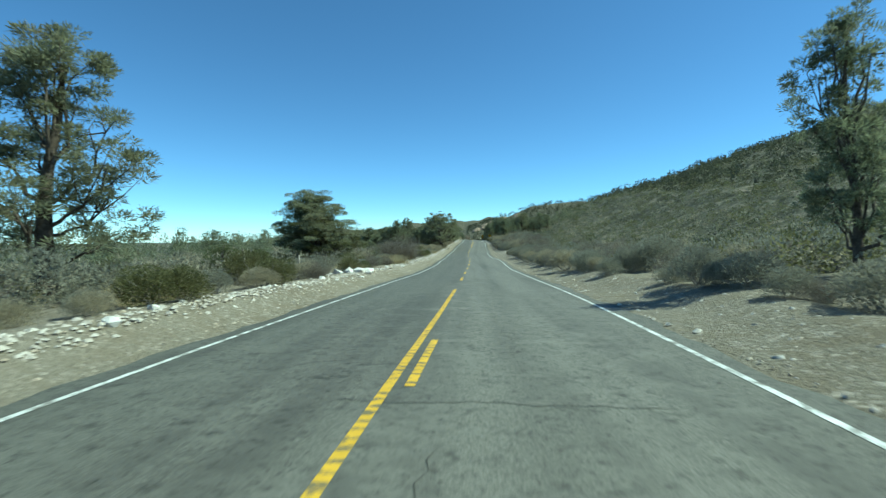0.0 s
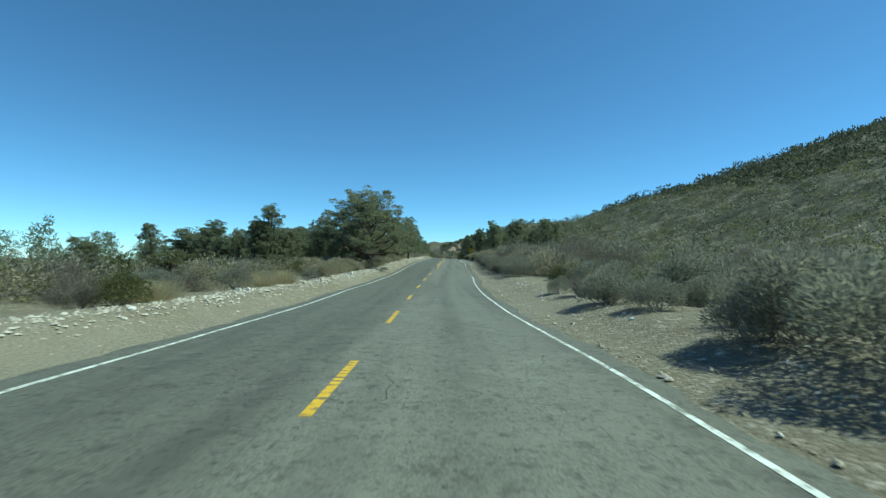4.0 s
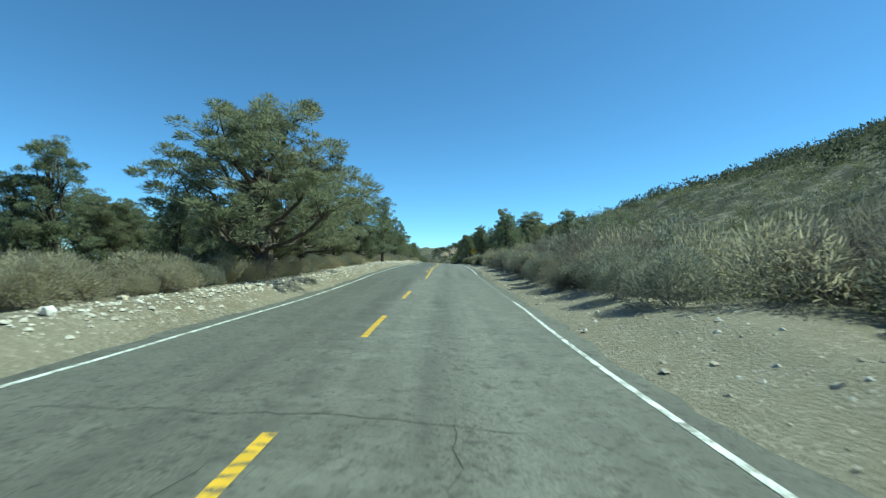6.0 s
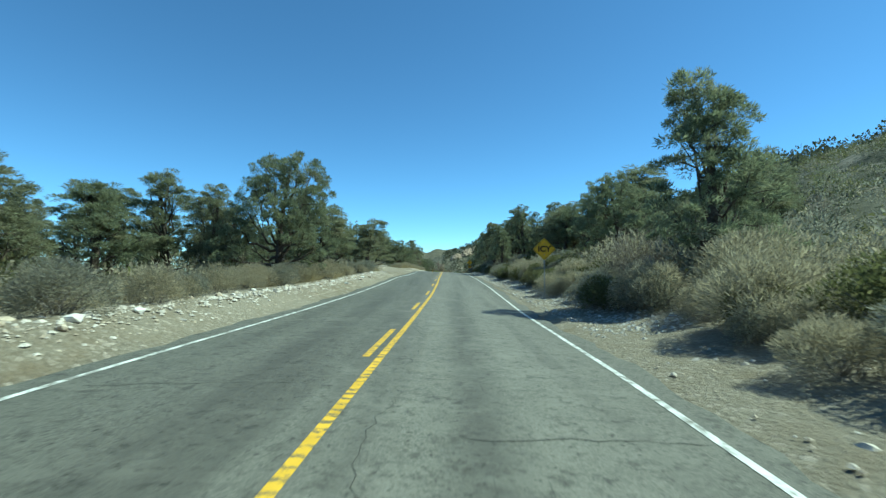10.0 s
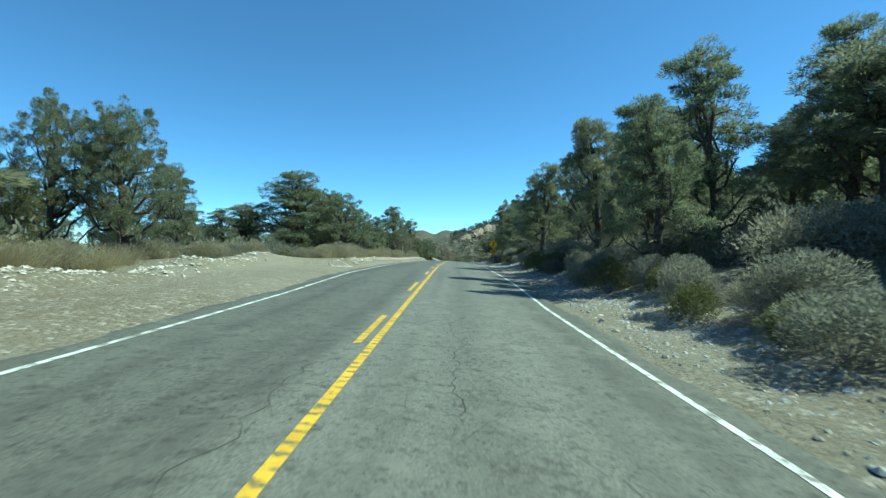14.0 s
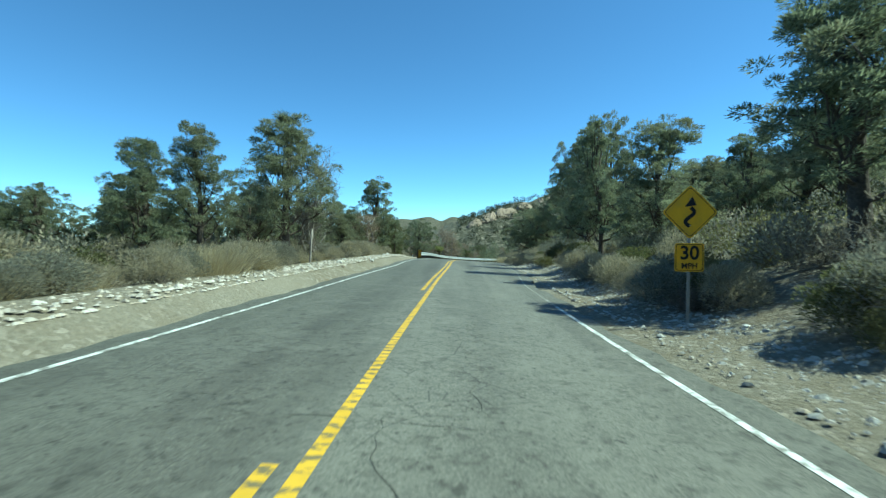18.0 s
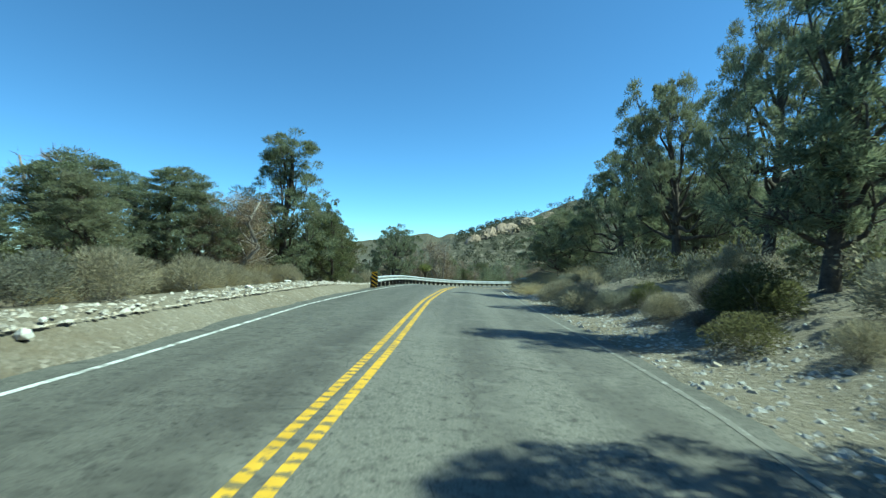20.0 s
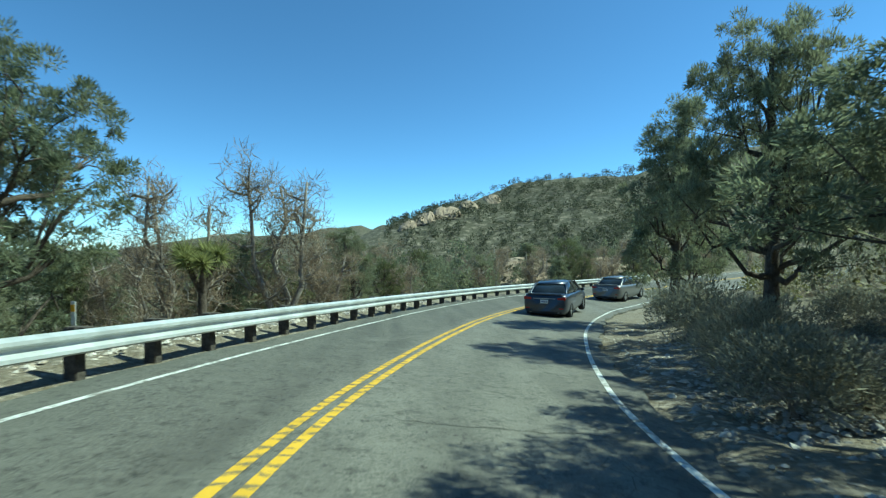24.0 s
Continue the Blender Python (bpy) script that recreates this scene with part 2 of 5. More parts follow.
def asphalt_material():
    m = material("worn_asphalt", (0.12, 0.12, 0.11), 0.8, spec=0.35)
    n, l = m.node_tree.nodes, m.node_tree.links
    grit, mid = noise_node(m, 42, 6, 0.85), noise_node(m, 1.3, 7, 0.7)
    co = n.new("ShaderNodeTexCoord")
    mp = n.new("ShaderNodeMapping")
    mp.inputs["Scale"].default_value = (0.9, 0.035, 1)
    l.new(co.outputs["Object"], mp.inputs[0])
    streak = n.new("ShaderNodeTexNoise")
    streak.inputs["Scale"].default_value, streak.inputs["Detail"].default_value = 1.6, 5
    l.new(mp.outputs[0], streak.inputs["Vector"])
    col = blend(m, grit.outputs[0], (0.055, 0.053, 0.043), (0.27, 0.258, 0.212), 0.34, 0.68)
    col = blend(m, streak.outputs[0], col, (0.105, 0.1, 0.083), 0.47, 0.7)
    col = blend(m, mid.outputs[0], col, (0.2, 0.192, 0.157), 0.5, 0.74)
    col = blend(m, noise_node(m, 5.0, 5, 0.75).outputs[0], col, (0.065, 0.062, 0.051), 0.53, 0.7)
    col = blend(m, noise_node(m, 13, 4, 0.8).outputs[0], col, (0.05, 0.048, 0.04), 0.55, 0.68)
    # the far lane's colour is darkened to stand for its weaker glare and reflections; the near one is worn pale, with a
    # dark oily band down its middle
    at = n.new("ShaderNodeAttribute")
    at.attribute_name = "across"
    sway = n.new("ShaderNodeMath")
    sway.operation = "MULTIPLY_ADD"
    sway.inputs[1].default_value = 0.35
    l.new(noise_node(m, 0.8, 5, 0.7).outputs[0], sway.inputs[0])
    l.new(at.outputs["Fac"], sway.inputs[2])
    lane = n.new("ShaderNodeMix")
    lane.data_type, lane.blend_type = "RGBA", "MULTIPLY"
    lane.inputs[0].default_value = 1.0
    ramp_node = n.new("ShaderNodeValToRGB")
    stops = ramp_node.color_ramp.elements
    stops[0].position, stops[0].color = 0.0, (0.76, 0.78, 0.78, 1)
    stops[1].position, stops[1].color = 1.0, (0.85, 0.85, 0.85, 1)
    for place, tone in ((0.44, 0.74), (0.475, 0.84), (0.5, 1.0), (0.62, 1.04), (0.69, 0.84), (0.76, 1.04), (0.88, 1.0)):
        e = stops.new(place)
        e.color = (tone, tone, tone, 1)
    span = n.new("ShaderNodeMapRange")
    span.inputs[1].default_value, span.inputs[2].default_value = -4.0, 4.0
    l.new(sway.outputs[0], span.inputs[0])
    l.new(span.outputs[0], ramp_node.inputs[0])
    l.new(col, lane.inputs[6])
    l.new(ramp_node.outputs[0], lane.inputs[7])
    col = lane.outputs[2]
    # fine alligator cracks in worn patches
    web = cells(m, 2.3, "DISTANCE_TO_EDGE")
    thin = n.new("ShaderNodeMapRange")
    thin.inputs[1].default_value, thin.inputs[2].default_value, thin.inputs[3].default_value, thin.inputs[4].default_value = 0.0, 0.016, 0.8, 0.0
    l.new(web.outputs["Distance"], thin.inputs[0])
    where = n.new("ShaderNodeMapRange")
    where.inputs[1].default_value, where.inputs[2].default_value = 0.5, 0.62
    l.new(noise_node(m, 0.45, 4, 0.6).outputs[0], where.inputs[0])
    mul = n.new("ShaderNodeMath")
    mul.operation = "MULTIPLY"
    l.new(thin.outputs[0], mul.inputs[0])
    l.new(where.outputs[0], mul.inputs[1])
    colour_of(m, blend(m, mul.outputs[0], col, (0.045, 0.044, 0.038)))
    bump(m, grit.outputs[0], 0.6, 0.012)
    return m


def paint_material(name, colour, worn, lo, hi, bands, grooves=0.0):
    m = material(name, colour, 0.7)
    n, l = m.node_tree.nodes, m.node_tree.links
    co = n.new("ShaderNodeTexCoord")
    mp = n.new("ShaderNodeMapping")
    mp.inputs["Scale"].default_value = (0.5, bands, 1)
    l.new(co.outputs["Object"], mp.inputs[0])
    t = n.new("ShaderNodeTexNoise")
    t.inputs["Scale"].default_value, t.inputs["Detail"].default_value, t.inputs["Roughness"].default_value = 11, 6, 0.75
    l.new(mp.outputs[0], t.inputs["Vector"])
    col = blend(m, noise_node(m, 2.5, 3).outputs[0], colour, tuple(c * 0.75 for c in colour), 0.3, 0.7)
    wear = t.outputs[0]
    if grooves:
        w = n.new("ShaderNodeTexWave")
        w.bands_direction = "Y"
        w.inputs["Scale"].default_value, w.inputs["Distortion"].default_value, w.inputs["Detail"].default_value, w.inputs["Detail Scale"].default_value = grooves, 2.6, 3, 2.2
        l.new(co.outputs["Object"], w.inputs["Vector"])
        add = n.new("ShaderNodeMath")
        add.operation = "MULTIPLY_ADD"
        add.inputs[1].default_value = 0.17
        l.new(w.outputs["Fac"], add.inputs[0])
        l.new(wear, add.inputs[2])
        wear = add.outputs[0]
    colour_of(m, blend(m, wear, col, worn, lo, hi))
    return m


SOIL = soil_material()
ASPHALT = asphalt_material()
CRACK = material("crack", (0.06, 0.059, 0.05), 0.9)
YELLOW = paint_material("yellow_paint", (0.68, 0.42, 0.035), (0.17, 0.14, 0.07), 0.6, 0.68, 1.0, 1.75)
WHITE = paint_material("white_paint", (0.74, 0.75, 0.7), (0.19, 0.18, 0.15), 0.46, 0.6, 0.4)
FADED = paint_material("faded_paint", (0.42, 0.42, 0.38), (0.17, 0.163, 0.135), 0.36, 0.46, 0.5)
STONE = speckled("pale_stone", (0.36, 0.3, 0.225), (0.56, 0.49, 0.38), 6, (0.26, 0.21, 0.155), 1.5)
CLIFF = speckled("tan_cliff", (0.27, 0.205, 0.14), (0.4, 0.315, 0.22), 0.5, (0.16, 0.13, 0.09), 0.12, depth=0.4)
PALE = speckled("pale_rubble", (0.4, 0.36, 0.3), (0.6, 0.56, 0.49), 6, (0.3, 0.26, 0.21), 1.4)
RUBBLE = speckled("grey_rubble", (0.26, 0.25, 0.23), (0.5, 0.48, 0.43), 7, (0.18, 0.16, 0.13), 1.7)
CHALK = speckled("white_stone", (0.6, 0.58, 0.53), (0.78, 0.76, 0.71), 5, (0.45, 0.4, 0.33), 1.2)
BARK = speckled("bark", (0.05, 0.04, 0.03), (0.13, 0.105, 0.08), 9, relief=1.0, depth=0.04)
DEADWOOD = speckled("grey_deadwood", (0.16, 0.14, 0.115), (0.33, 0.3, 0.26), 12)
PINE = leafy("pine_foliage", (0.1, 0.118, 0.07), (0.31, 0.335, 0.2), (0.3, 0.27, 0.17), thin=0.55)
JUNIPER = leafy("juniper_foliage", (0.07, 0.085, 0.04), (0.21, 0.22, 0.1), (0.22, 0.19, 0.1))
HILLSCRUB = leafy("hillside_scrub", (0.034, 0.042, 0.026), (0.11, 0.122, 0.074), (0.14, 0.124, 0.085))
SAGE = leafy("sage_foliage", (0.15, 0.15, 0.11), (0.34, 0.335, 0.26), (0.29, 0.26, 0.19), thin=0.5)
BRUSH = leafy("rabbitbrush", (0.21, 0.185, 0.12), (0.48, 0.435, 0.3), (0.42, 0.37, 0.26), thin=0.5)
GREENBRUSH = leafy("green_brush", (0.07, 0.08, 0.03), (0.2, 0.2, 0.085), (0.2, 0.17, 0.09), thin=0.5)
DRYGRASS = leafy("dry_grass", (0.3, 0.25, 0.14), (0.55, 0.48, 0.3))
TWIG = leafy("grey_twigs", (0.1, 0.085, 0.065), (0.28, 0.25, 0.2))
DRYTIP = leafy("dry_tips", (0.2, 0.15, 0.1), (0.36, 0.28, 0.19))


# ---- builders ----
def mesh_of(name, verts, faces, mat, smooth=False):
    me = bpy.data.meshes.new(name)
    me.from_pydata([tuple(v) for v in verts], [], [tuple(f) for f in faces])
    me.materials.append(mat)
    if smooth:
        me.polygons.foreach_set("use_smooth", [True] * len(me.polygons))
    me.update()
    return me


def quad_mesh(name, corners, mat):
    """A mesh of loose quads: corners is an array of n x 4 x 3."""
    n = len(corners)
    me = bpy.data.meshes.new(name)
    me.vertices.add(4 * n)
    me.vertices.foreach_set("co", np.ascontiguousarray(corners, np.float32).ravel())
    me.loops.add(4 * n)
    me.loops.foreach_set("vertex_index", np.arange(4 * n, dtype=np.int32))
    me.polygons.add(n)
    me.polygons.foreach_set("loop_start", np.arange(0, 4 * n, 4, dtype=np.int32))
    me.materials.append(mat)
    me.update(calc_edges=True)
    return me


def child(name, mesh, parent, label=""):
    ob = new(name, mesh)
    ob.parent = parent
    return tagged(ob, label)


def part(name, bm, mat, parent, label="", smooth=False):
    me = bpy.data.meshes.new(name)
    bm.to_mesh(me)
    bm.free()
    me.materials.append(mat)
    if smooth:
        me.polygons.foreach_set("use_smooth", [True] * len(me.polygons))
    return child(name, me, parent, label)


def box_bm(x0, y0, z0, x1, y1, z1, bevel=0.0):
    bm = bmesh.new()
    bmesh.ops.create_cube(bm, size=1, matrix=Matrix.Translation(((x0 + x1) / 2, (y0 + y1) / 2, (z0 + z1) / 2)) @ Matrix.Diagonal((x1 - x0, y1 - y0, z1 - z0, 1)))
    if bevel:
        bmesh.ops.bevel(bm, geom=bm.edges[:], offset=bevel, segments=2, affect="EDGES")
    return bm


def unit(v):
    return v / np.maximum(np.linalg.norm(v, axis=-1, keepdims=True), 1e-9)


def blades(r, roots, ways, length, width, taper=0.35, droop=0.0):
    """Small leaves or twigs as bent-free quads from roots along ways."""
    n = len(roots)
    ways = unit(ways)
    flat = unit(np.cross(ways, r.normal(size=(n, 3))))
    ln = (length * r.uniform(0.6, 1.35, n))[:, None]
    wd = (width * r.uniform(0.6, 1.4, n))[:, None]
    tips = roots + ways * ln
    tips[:, 2] -= droop * ln[:, 0]
    return np.stack([roots - flat * wd / 2, roots + flat * wd / 2, tips + flat * wd * taper / 2, tips - flat * wd * taper / 2], 1)


def tube(points, radii, sides=6):
    points = np.asarray(points, float)
    way = unit(np.gradient(points, axis=0))
    a = unit(np.cross(way, np.array([0.31, 0.95, 0.1])))
    b = np.cross(way, a)
    ang = np.arange(sides) * 2 * np.pi / sides
    ring = np.cos(ang)[None, :, None] * a[:, None] + np.sin(ang)[None, :, None] * b[:, None]
    v = (points[:, None] + ring * np.asarray(radii, float)[:, None, None]).reshape(-1, 3)
    f = [(k * sides + j, k * sides + (j + 1) % sides, (k + 1) * sides + (j + 1) % sides, (k + 1) * sides + j)
         for k in range(len(points) - 1) for j in range(sides)]
    f.append(tuple((len(points) - 1) * sides + j for j in range(sides)))
    return v, f


def joined(tubes):
    verts, faces, base = [], [], 0
    for v, f in tubes:
        verts.append(v)
        faces += [tuple(i + base for i in q) for q in f]
        base += len(v)
    return np.concatenate(verts), faces


def lobes_of(r, kind, h):
    """The leafy masses that make up a crown: centre and radius of each."""
    out = []
    if kind == "P":
        foot = r.choice([0.14, 0.24, 0.31])
        for q in range(13):
            z = h * (foot + (0.88 - foot) * (q + r.uniform(0, 1)) / 13)
            wide = 1.95 * math.sin(math.pi * min(1, 0.30 + 0.68 * z / h)) ** 0.8
            az, rad = q * 2.4 + r.uniform(-0.5, 0.5), r.uniform(0.62, 1.0)
            out.append((np.array([math.cos(az), math.sin(az), 0]) * max(wide - rad, 0.12) * r.uniform(0.75, 1.15) + (0, 0, z), rad))
        out.append((np.array([0, 0, h * 0.88]), 0.7))
    elif kind == "O":
        for q in range(21):
            up = (q + 0.5) / 21
            az, rad = q * 2.4 + r.uniform(-0.5, 0.5), r.uniform(0.7, 1.1)
            reach = 2.45 * math.sqrt(max(0, 1 - up ** 2.2)) * r.uniform(0.75, 1.08)
            out.append((np.array([math.cos(az) * reach, math.sin(az) * reach, h * (0.27 + 0.6 * up) + r.uniform(-0.2, 0.2)]), rad))
    elif kind == "T":
        for q in range(17):
            z = h * (0.2 + 0.72 * (q + r.uniform(0, 1)) / 17)
            az, rad = q * 2.4 + r.uniform(-0.6, 0.6), r.uniform(0.46, 0.76)
            reach = r.uniform(0.45, 1.0) * (1.15 - 0.6 * z / h)
            out.append((np.array([math.cos(az) * reach, math.sin(az) * reach, z]), rad))
        out.append((np.array([0, 0, h * 0.92]), 0.5))
    else:
        for q in range(10):
            az, rad = q * 2.4 + r.uniform(-0.5, 0.5), r.uniform(0.7, 1.15)
            up = q / 10
            reach = 1.5 * math.cos(up * 1.35) * r.uniform(0.6, 1.1)
            out.append((np.array([math.cos(az) * reach, math.sin(az) * reach, h * (0.1 + 0.7 * up)]), rad))
    return out


def limb(tubes, r, base, end, rad, sides=5):
    t = np.linspace(0, 1, 6)[:, None]
    span = np.linalg.norm(end - base)
    pts = base + (end - base) * t + r.normal(0, 0.05 * span, (6, 3)) * np.sin(math.pi * t)
    pts[:, 2] -= 0.12 * span * np.sin(math.pi * t[:, 0])
    tubes.append(tube(pts, rad * (1 - 0.8 * t[:, 0]) + 0.007, sides))
    return pts


def leafless(seed):
    """A bare tree: forking limbs and many fine twigs."""
    r = np.random.RandomState(seed)
    tubes, tips = [], []
    for s in range(3):
        az = s * 2.1 + r.uniform(0, 1)
        top = np.array([math.cos(az) * 1.1, math.sin(az) * 1.1, r.uniform(4.2, 5.4)])
        main = limb(tubes, r, np.array([0, 0, -0.3]), top, 0.13, 7)
        tips.append(top)
        for q in range(12):
            k = r.uniform(0.3, 0.95)
            p0 = np.array([np.interp(k, np.linspace(0, 1, 6), main[:, c]) for c in range(3)])
            p1 = p0 + unit(np.array([*r.normal(0, 1, 2), 0.75])) * r.uniform(0.8, 1.9) * (1.2 - 0.6 * k)
            side = limb(tubes, r, p0, p1, 0.04)
            for b in range(6):
                j = side[r.randint(1, 6)]
                e = j + unit(r.normal(0, 1, 3) + (0, 0, 0.5)) * r.uniform(0.35, 0.8)
                tubes.append(tube([j, (j + e) / 2 + r.normal(0, 0.05, 3), e], [0.014, 0.01, 0.004], 4))
                tips += [e, (j + e) / 2]
    return r, tubes, np.array(tips)


def tree_meshes(seed, kind):
    """Trunk with limbs, and a crown of tufts, about 6 m tall; returns the two meshes, the crown's width and height, and a light crown for far woods."""
    h = 6.0
    if kind == "D":
        r, tubes, tips = leafless(seed)
        trunk = mesh_of("trunk", *joined(tubes), DEADWOOD, True)
        c = tips[r.randint(0, len(tips), 5200)]
        d = unit(r.normal(size=(len(c), 3)) + (0, 0, 0.2))
        roots = c + d * r.uniform(0.0, 0.3, (len(c), 1))
        ways = d + r.normal(0, 0.5, d.shape) + (0, 0, 0.3)
        crown = quad_mesh("crown", blades(r, roots, ways, 0.3, 0.018, 0.3), TWIG if seed % 2 else DRYTIP)
        each = len(roots)
    else:
        r = np.random.RandomState(seed)
        k = np.linspace(0, 1, 9)
        lean = r.normal(0, 0.08, 2) if kind != "J" else np.zeros(2)
        bend = np.stack([lean[c] * k * h * 0.6 + 0.17 * np.sin(k * r.uniform(3, 7) + r.uniform(0, 6)) * k for c in (0, 1)] + [k * h * 0.86 - 0.3 * (k == 0)], 1)
        thick = {"P": 0.16, "O": 0.21, "T": 0.105, "J": 0.12}[kind]
        tubes = [tube(bend, thick * (1 - 0.82 * k) + 0.012 + 0.05 * np.exp(-k * 14), 9)]
        lobes = lobes_of(r, kind, h)
        drift = lambda z: np.array([np.interp(z / (h * 0.86), k, bend[:, c]) for c in (0, 1)] + [0])
        roots, ways = [], []
        for centre, rad in lobes:
            centre = centre + drift(centre[2])
            z = max(centre[2] * r.uniform(0.45, 0.8) - 0.2, 0.35 if kind == "J" else 0.7 if kind != "O" else 1.0)
            base = drift(z) + (0, 0, z)
            arm = limb(tubes, r, base, centre, 0.045 + 0.025 * (kind == "O"), 6)
            for q in range(int(15 * rad * rad / (0.68 if kind == "O" else 0.56))):
                d = unit(r.normal(size=3) + (0, 0, 0.22))
                place = centre + d * rad * (r.uniform(0.72, 1.12) if r.rand() < 0.8 else r.uniform(0.2, 0.7)) * np.array([1, 1, 0.88])
                if place[2] < 0.25:
                    continue
                if q % 3 == 0:
                    j = arm[r.randint(3, 6)]
                    tubes.append(tube([j, (j + place) / 2 + r.normal(0, 0.06, 3), place], [0.02, 0.013, 0.005], 4))
                n = int({"P": 150, "O": 170, "T": 150, "J": 140}[kind] * r.uniform(0.55, 1.3))
                e = unit(r.normal(size=(n, 3)) + (0, 0, 0.3))
                size = r.uniform(0.12, 0.27)
                roots.append(place + e * (size * r.uniform(0.15, 1.0, n) ** 0.5)[:, None] * np.array([1.15, 1.15, 0.7]))
                ways.append(e + d * 0.5 + r.normal(0, 0.5, (n, 3)) + (0, 0, 0.25))
        roots, ways = np.concatenate(roots), np.concatenate(ways)
        roots[:, 2] = np.maximum(roots[:, 2], 0.15)
        trunk = mesh_of("trunk", *joined(tubes), BARK, True)
        crown = quad_mesh("crown", blades(r, roots, ways, 0.1, 0.0225, 0.4), PINE if kind != "J" else JUNIPER)
    wide = (np.ptp(np.percentile(roots[:, 0], [1.5, 98.5])) + np.ptp(np.percentile(roots[:, 1], [1.5, 98.5]))) / 2
    pick = r.permutation(len(roots))[:600]
    return trunk, crown, wide, np.percentile(roots[:, 2], 99.5), blades(r, roots[pick], ways[pick], 0.26, 0.11, 0.5)


TREE_WORDS = {"P": ("pinyon_pine", "dusty olive-green pinyon pine on dry stony ground", "tree"),
              "O": ("spreading_pine", "broad old pine with open crown and dark limbs", "tree"),
              "T": ("tall_pine", "slender pine with sparse tufted dark green branches", "tree"),
              "J": ("juniper", "low dense dark green juniper bush", "tree"),
              "D": ("bare_tree", "grey leafless tree with dry brownish twigs", "tree")}
TREE_SETS = {}
for kind, count in (("P", 5), ("O", 4), ("T", 3), ("J", 3), ("D", 3)):
    TREE_SETS[kind] = [tree_meshes(100 * ord(kind) + q, kind) for q in range(count)]


def plant_tree(kind, x, y, h, w, rnd):
    trunk, crown, wide, tall, _ = rnd.choice(TREE_SETS[kind])
    name, label, category = TREE_WORDS[kind]
    ob = tagged(new(name), label, category, "pines along the road" if kind in "POT" else "")
    z = h / tall
    s = max(0.5, min(w / wide, 1.9 * z))
    ob.matrix_world = Matrix.Translation((x, y, ground_at(x, y) - 0.05)) @ Matrix.Rotation(rnd.uniform(0, 6.28), 4, "Z") @ Matrix.Diagonal((s, s, z, 1))
    child("trunk", trunk, ob)
    child("crown", crown, ob)
    return ob


def shrub_meshes(seed, kind):
    """A shrub about 1 m high and 1.4 m wide: woody stems and a cloud of fine leaves."""
    r = np.random.RandomState(seed)
    stems = []
    ends = []
    for q in range(16):
        d = unit(np.array([*r.normal(0, 0.6, 2), 0.75]))
        ln = r.uniform(0.55, 0.95)
        pts = [np.array([*r.normal(0, 0.07, 2), -0.06]), d * ln * 0.5 + r.normal(0, 0.05, 3), d * ln + r.normal(0, 0.06, 3)]
        stems.append(tube(pts, [0.011, 0.007, 0.003], 4))
        ends += [pts[2], pts[1] * 0.45 + pts[2] * 0.55]
    verts, faces = joined(stems)
    root = len(verts)
    verts = np.concatenate([verts, [[0, 0, -0.12]]])
    faces += [(12 * q + j, root, 12 * q + (j + 1) % 4) for q in range(16) for j in range(4)]
    stem = mesh_of("woody_base", verts, faces, DEADWOOD, True)
    n = {"sage": 6200, "brush": 6800, "green": 5600, "bare": 5200, "grass": 2200}[kind]
    # rounded clumps crowded over a dome, each a shell of leaves with a thin filling
    clumps = []
    for q in range(15):
        az, up = q * 2.4 + r.uniform(-0.4, 0.4), ((q + 0.4) / 15) ** 0.8
        reach = 0.5 * math.sqrt(max(1 - up * up, 0.02)) * r.uniform(0.75, 1.1)
        clumps.append((math.cos(az) * reach, math.sin(az) * reach, 0.16 + 0.56 * up * r.uniform(0.8, 1.12), r.uniform(0.17, 0.29)))
    clumps = np.array(clumps)
    pick = r.choice(15, n, p=clumps[:, 3] ** 2 / (clumps[:, 3] ** 2).sum())
    d = unit(r.normal(size=(n, 3)) + (0, 0, 0.25))
    deep = np.where(r.rand(n) < 0.72, r.uniform(0.82, 1.05, n), r.uniform(0.2, 0.8, n))
    roots = clumps[pick, :3] + d * (clumps[pick, 3] * deep)[:, None]
    if kind == "bare":
        loose = r.rand(n) < 0.7
        ends = np.array(ends)
        far = ends[r.randint(0, len(ends), n)]
        roots[loose] = (far * r.uniform(0.35, 1.1, (n, 1)) + d * 0.14 * r.uniform(0.1, 1.0, (n, 1)))[loose]
    roots[:, 2] = np.abs(roots[:, 2])
    ways = d * 0.9 + unit(roots) * 0.4 + r.normal(0, 0.45, (n, 3)) + (0, 0, 0.4)
    if kind == "grass":
        roots = np.concatenate([r.normal(0, 0.3, (n, 2)), np.zeros((n, 1))], 1)
        ways = np.concatenate([roots[:, :2] * 1.1 + r.normal(0, 0.2, (n, 2)), np.ones((n, 1))], 1)
    ln, wd, mat = {"sage": (0.05, 0.016, SAGE), "brush": (0.07, 0.0105, BRUSH), "green": (0.05, 0.02, GREENBRUSH), "bare": (0.13, 0.0052, TWIG),
                   "grass": (0.7, 0.006, DRYGRASS)}[kind]
    some = r.permutation(n)[:1100]
    return stem, quad_mesh("foliage", blades(r, roots, ways, ln, wd, 0.3), mat), blades(r, roots[some], ways[some], ln * 1.15, wd * 1.9, 0.4)


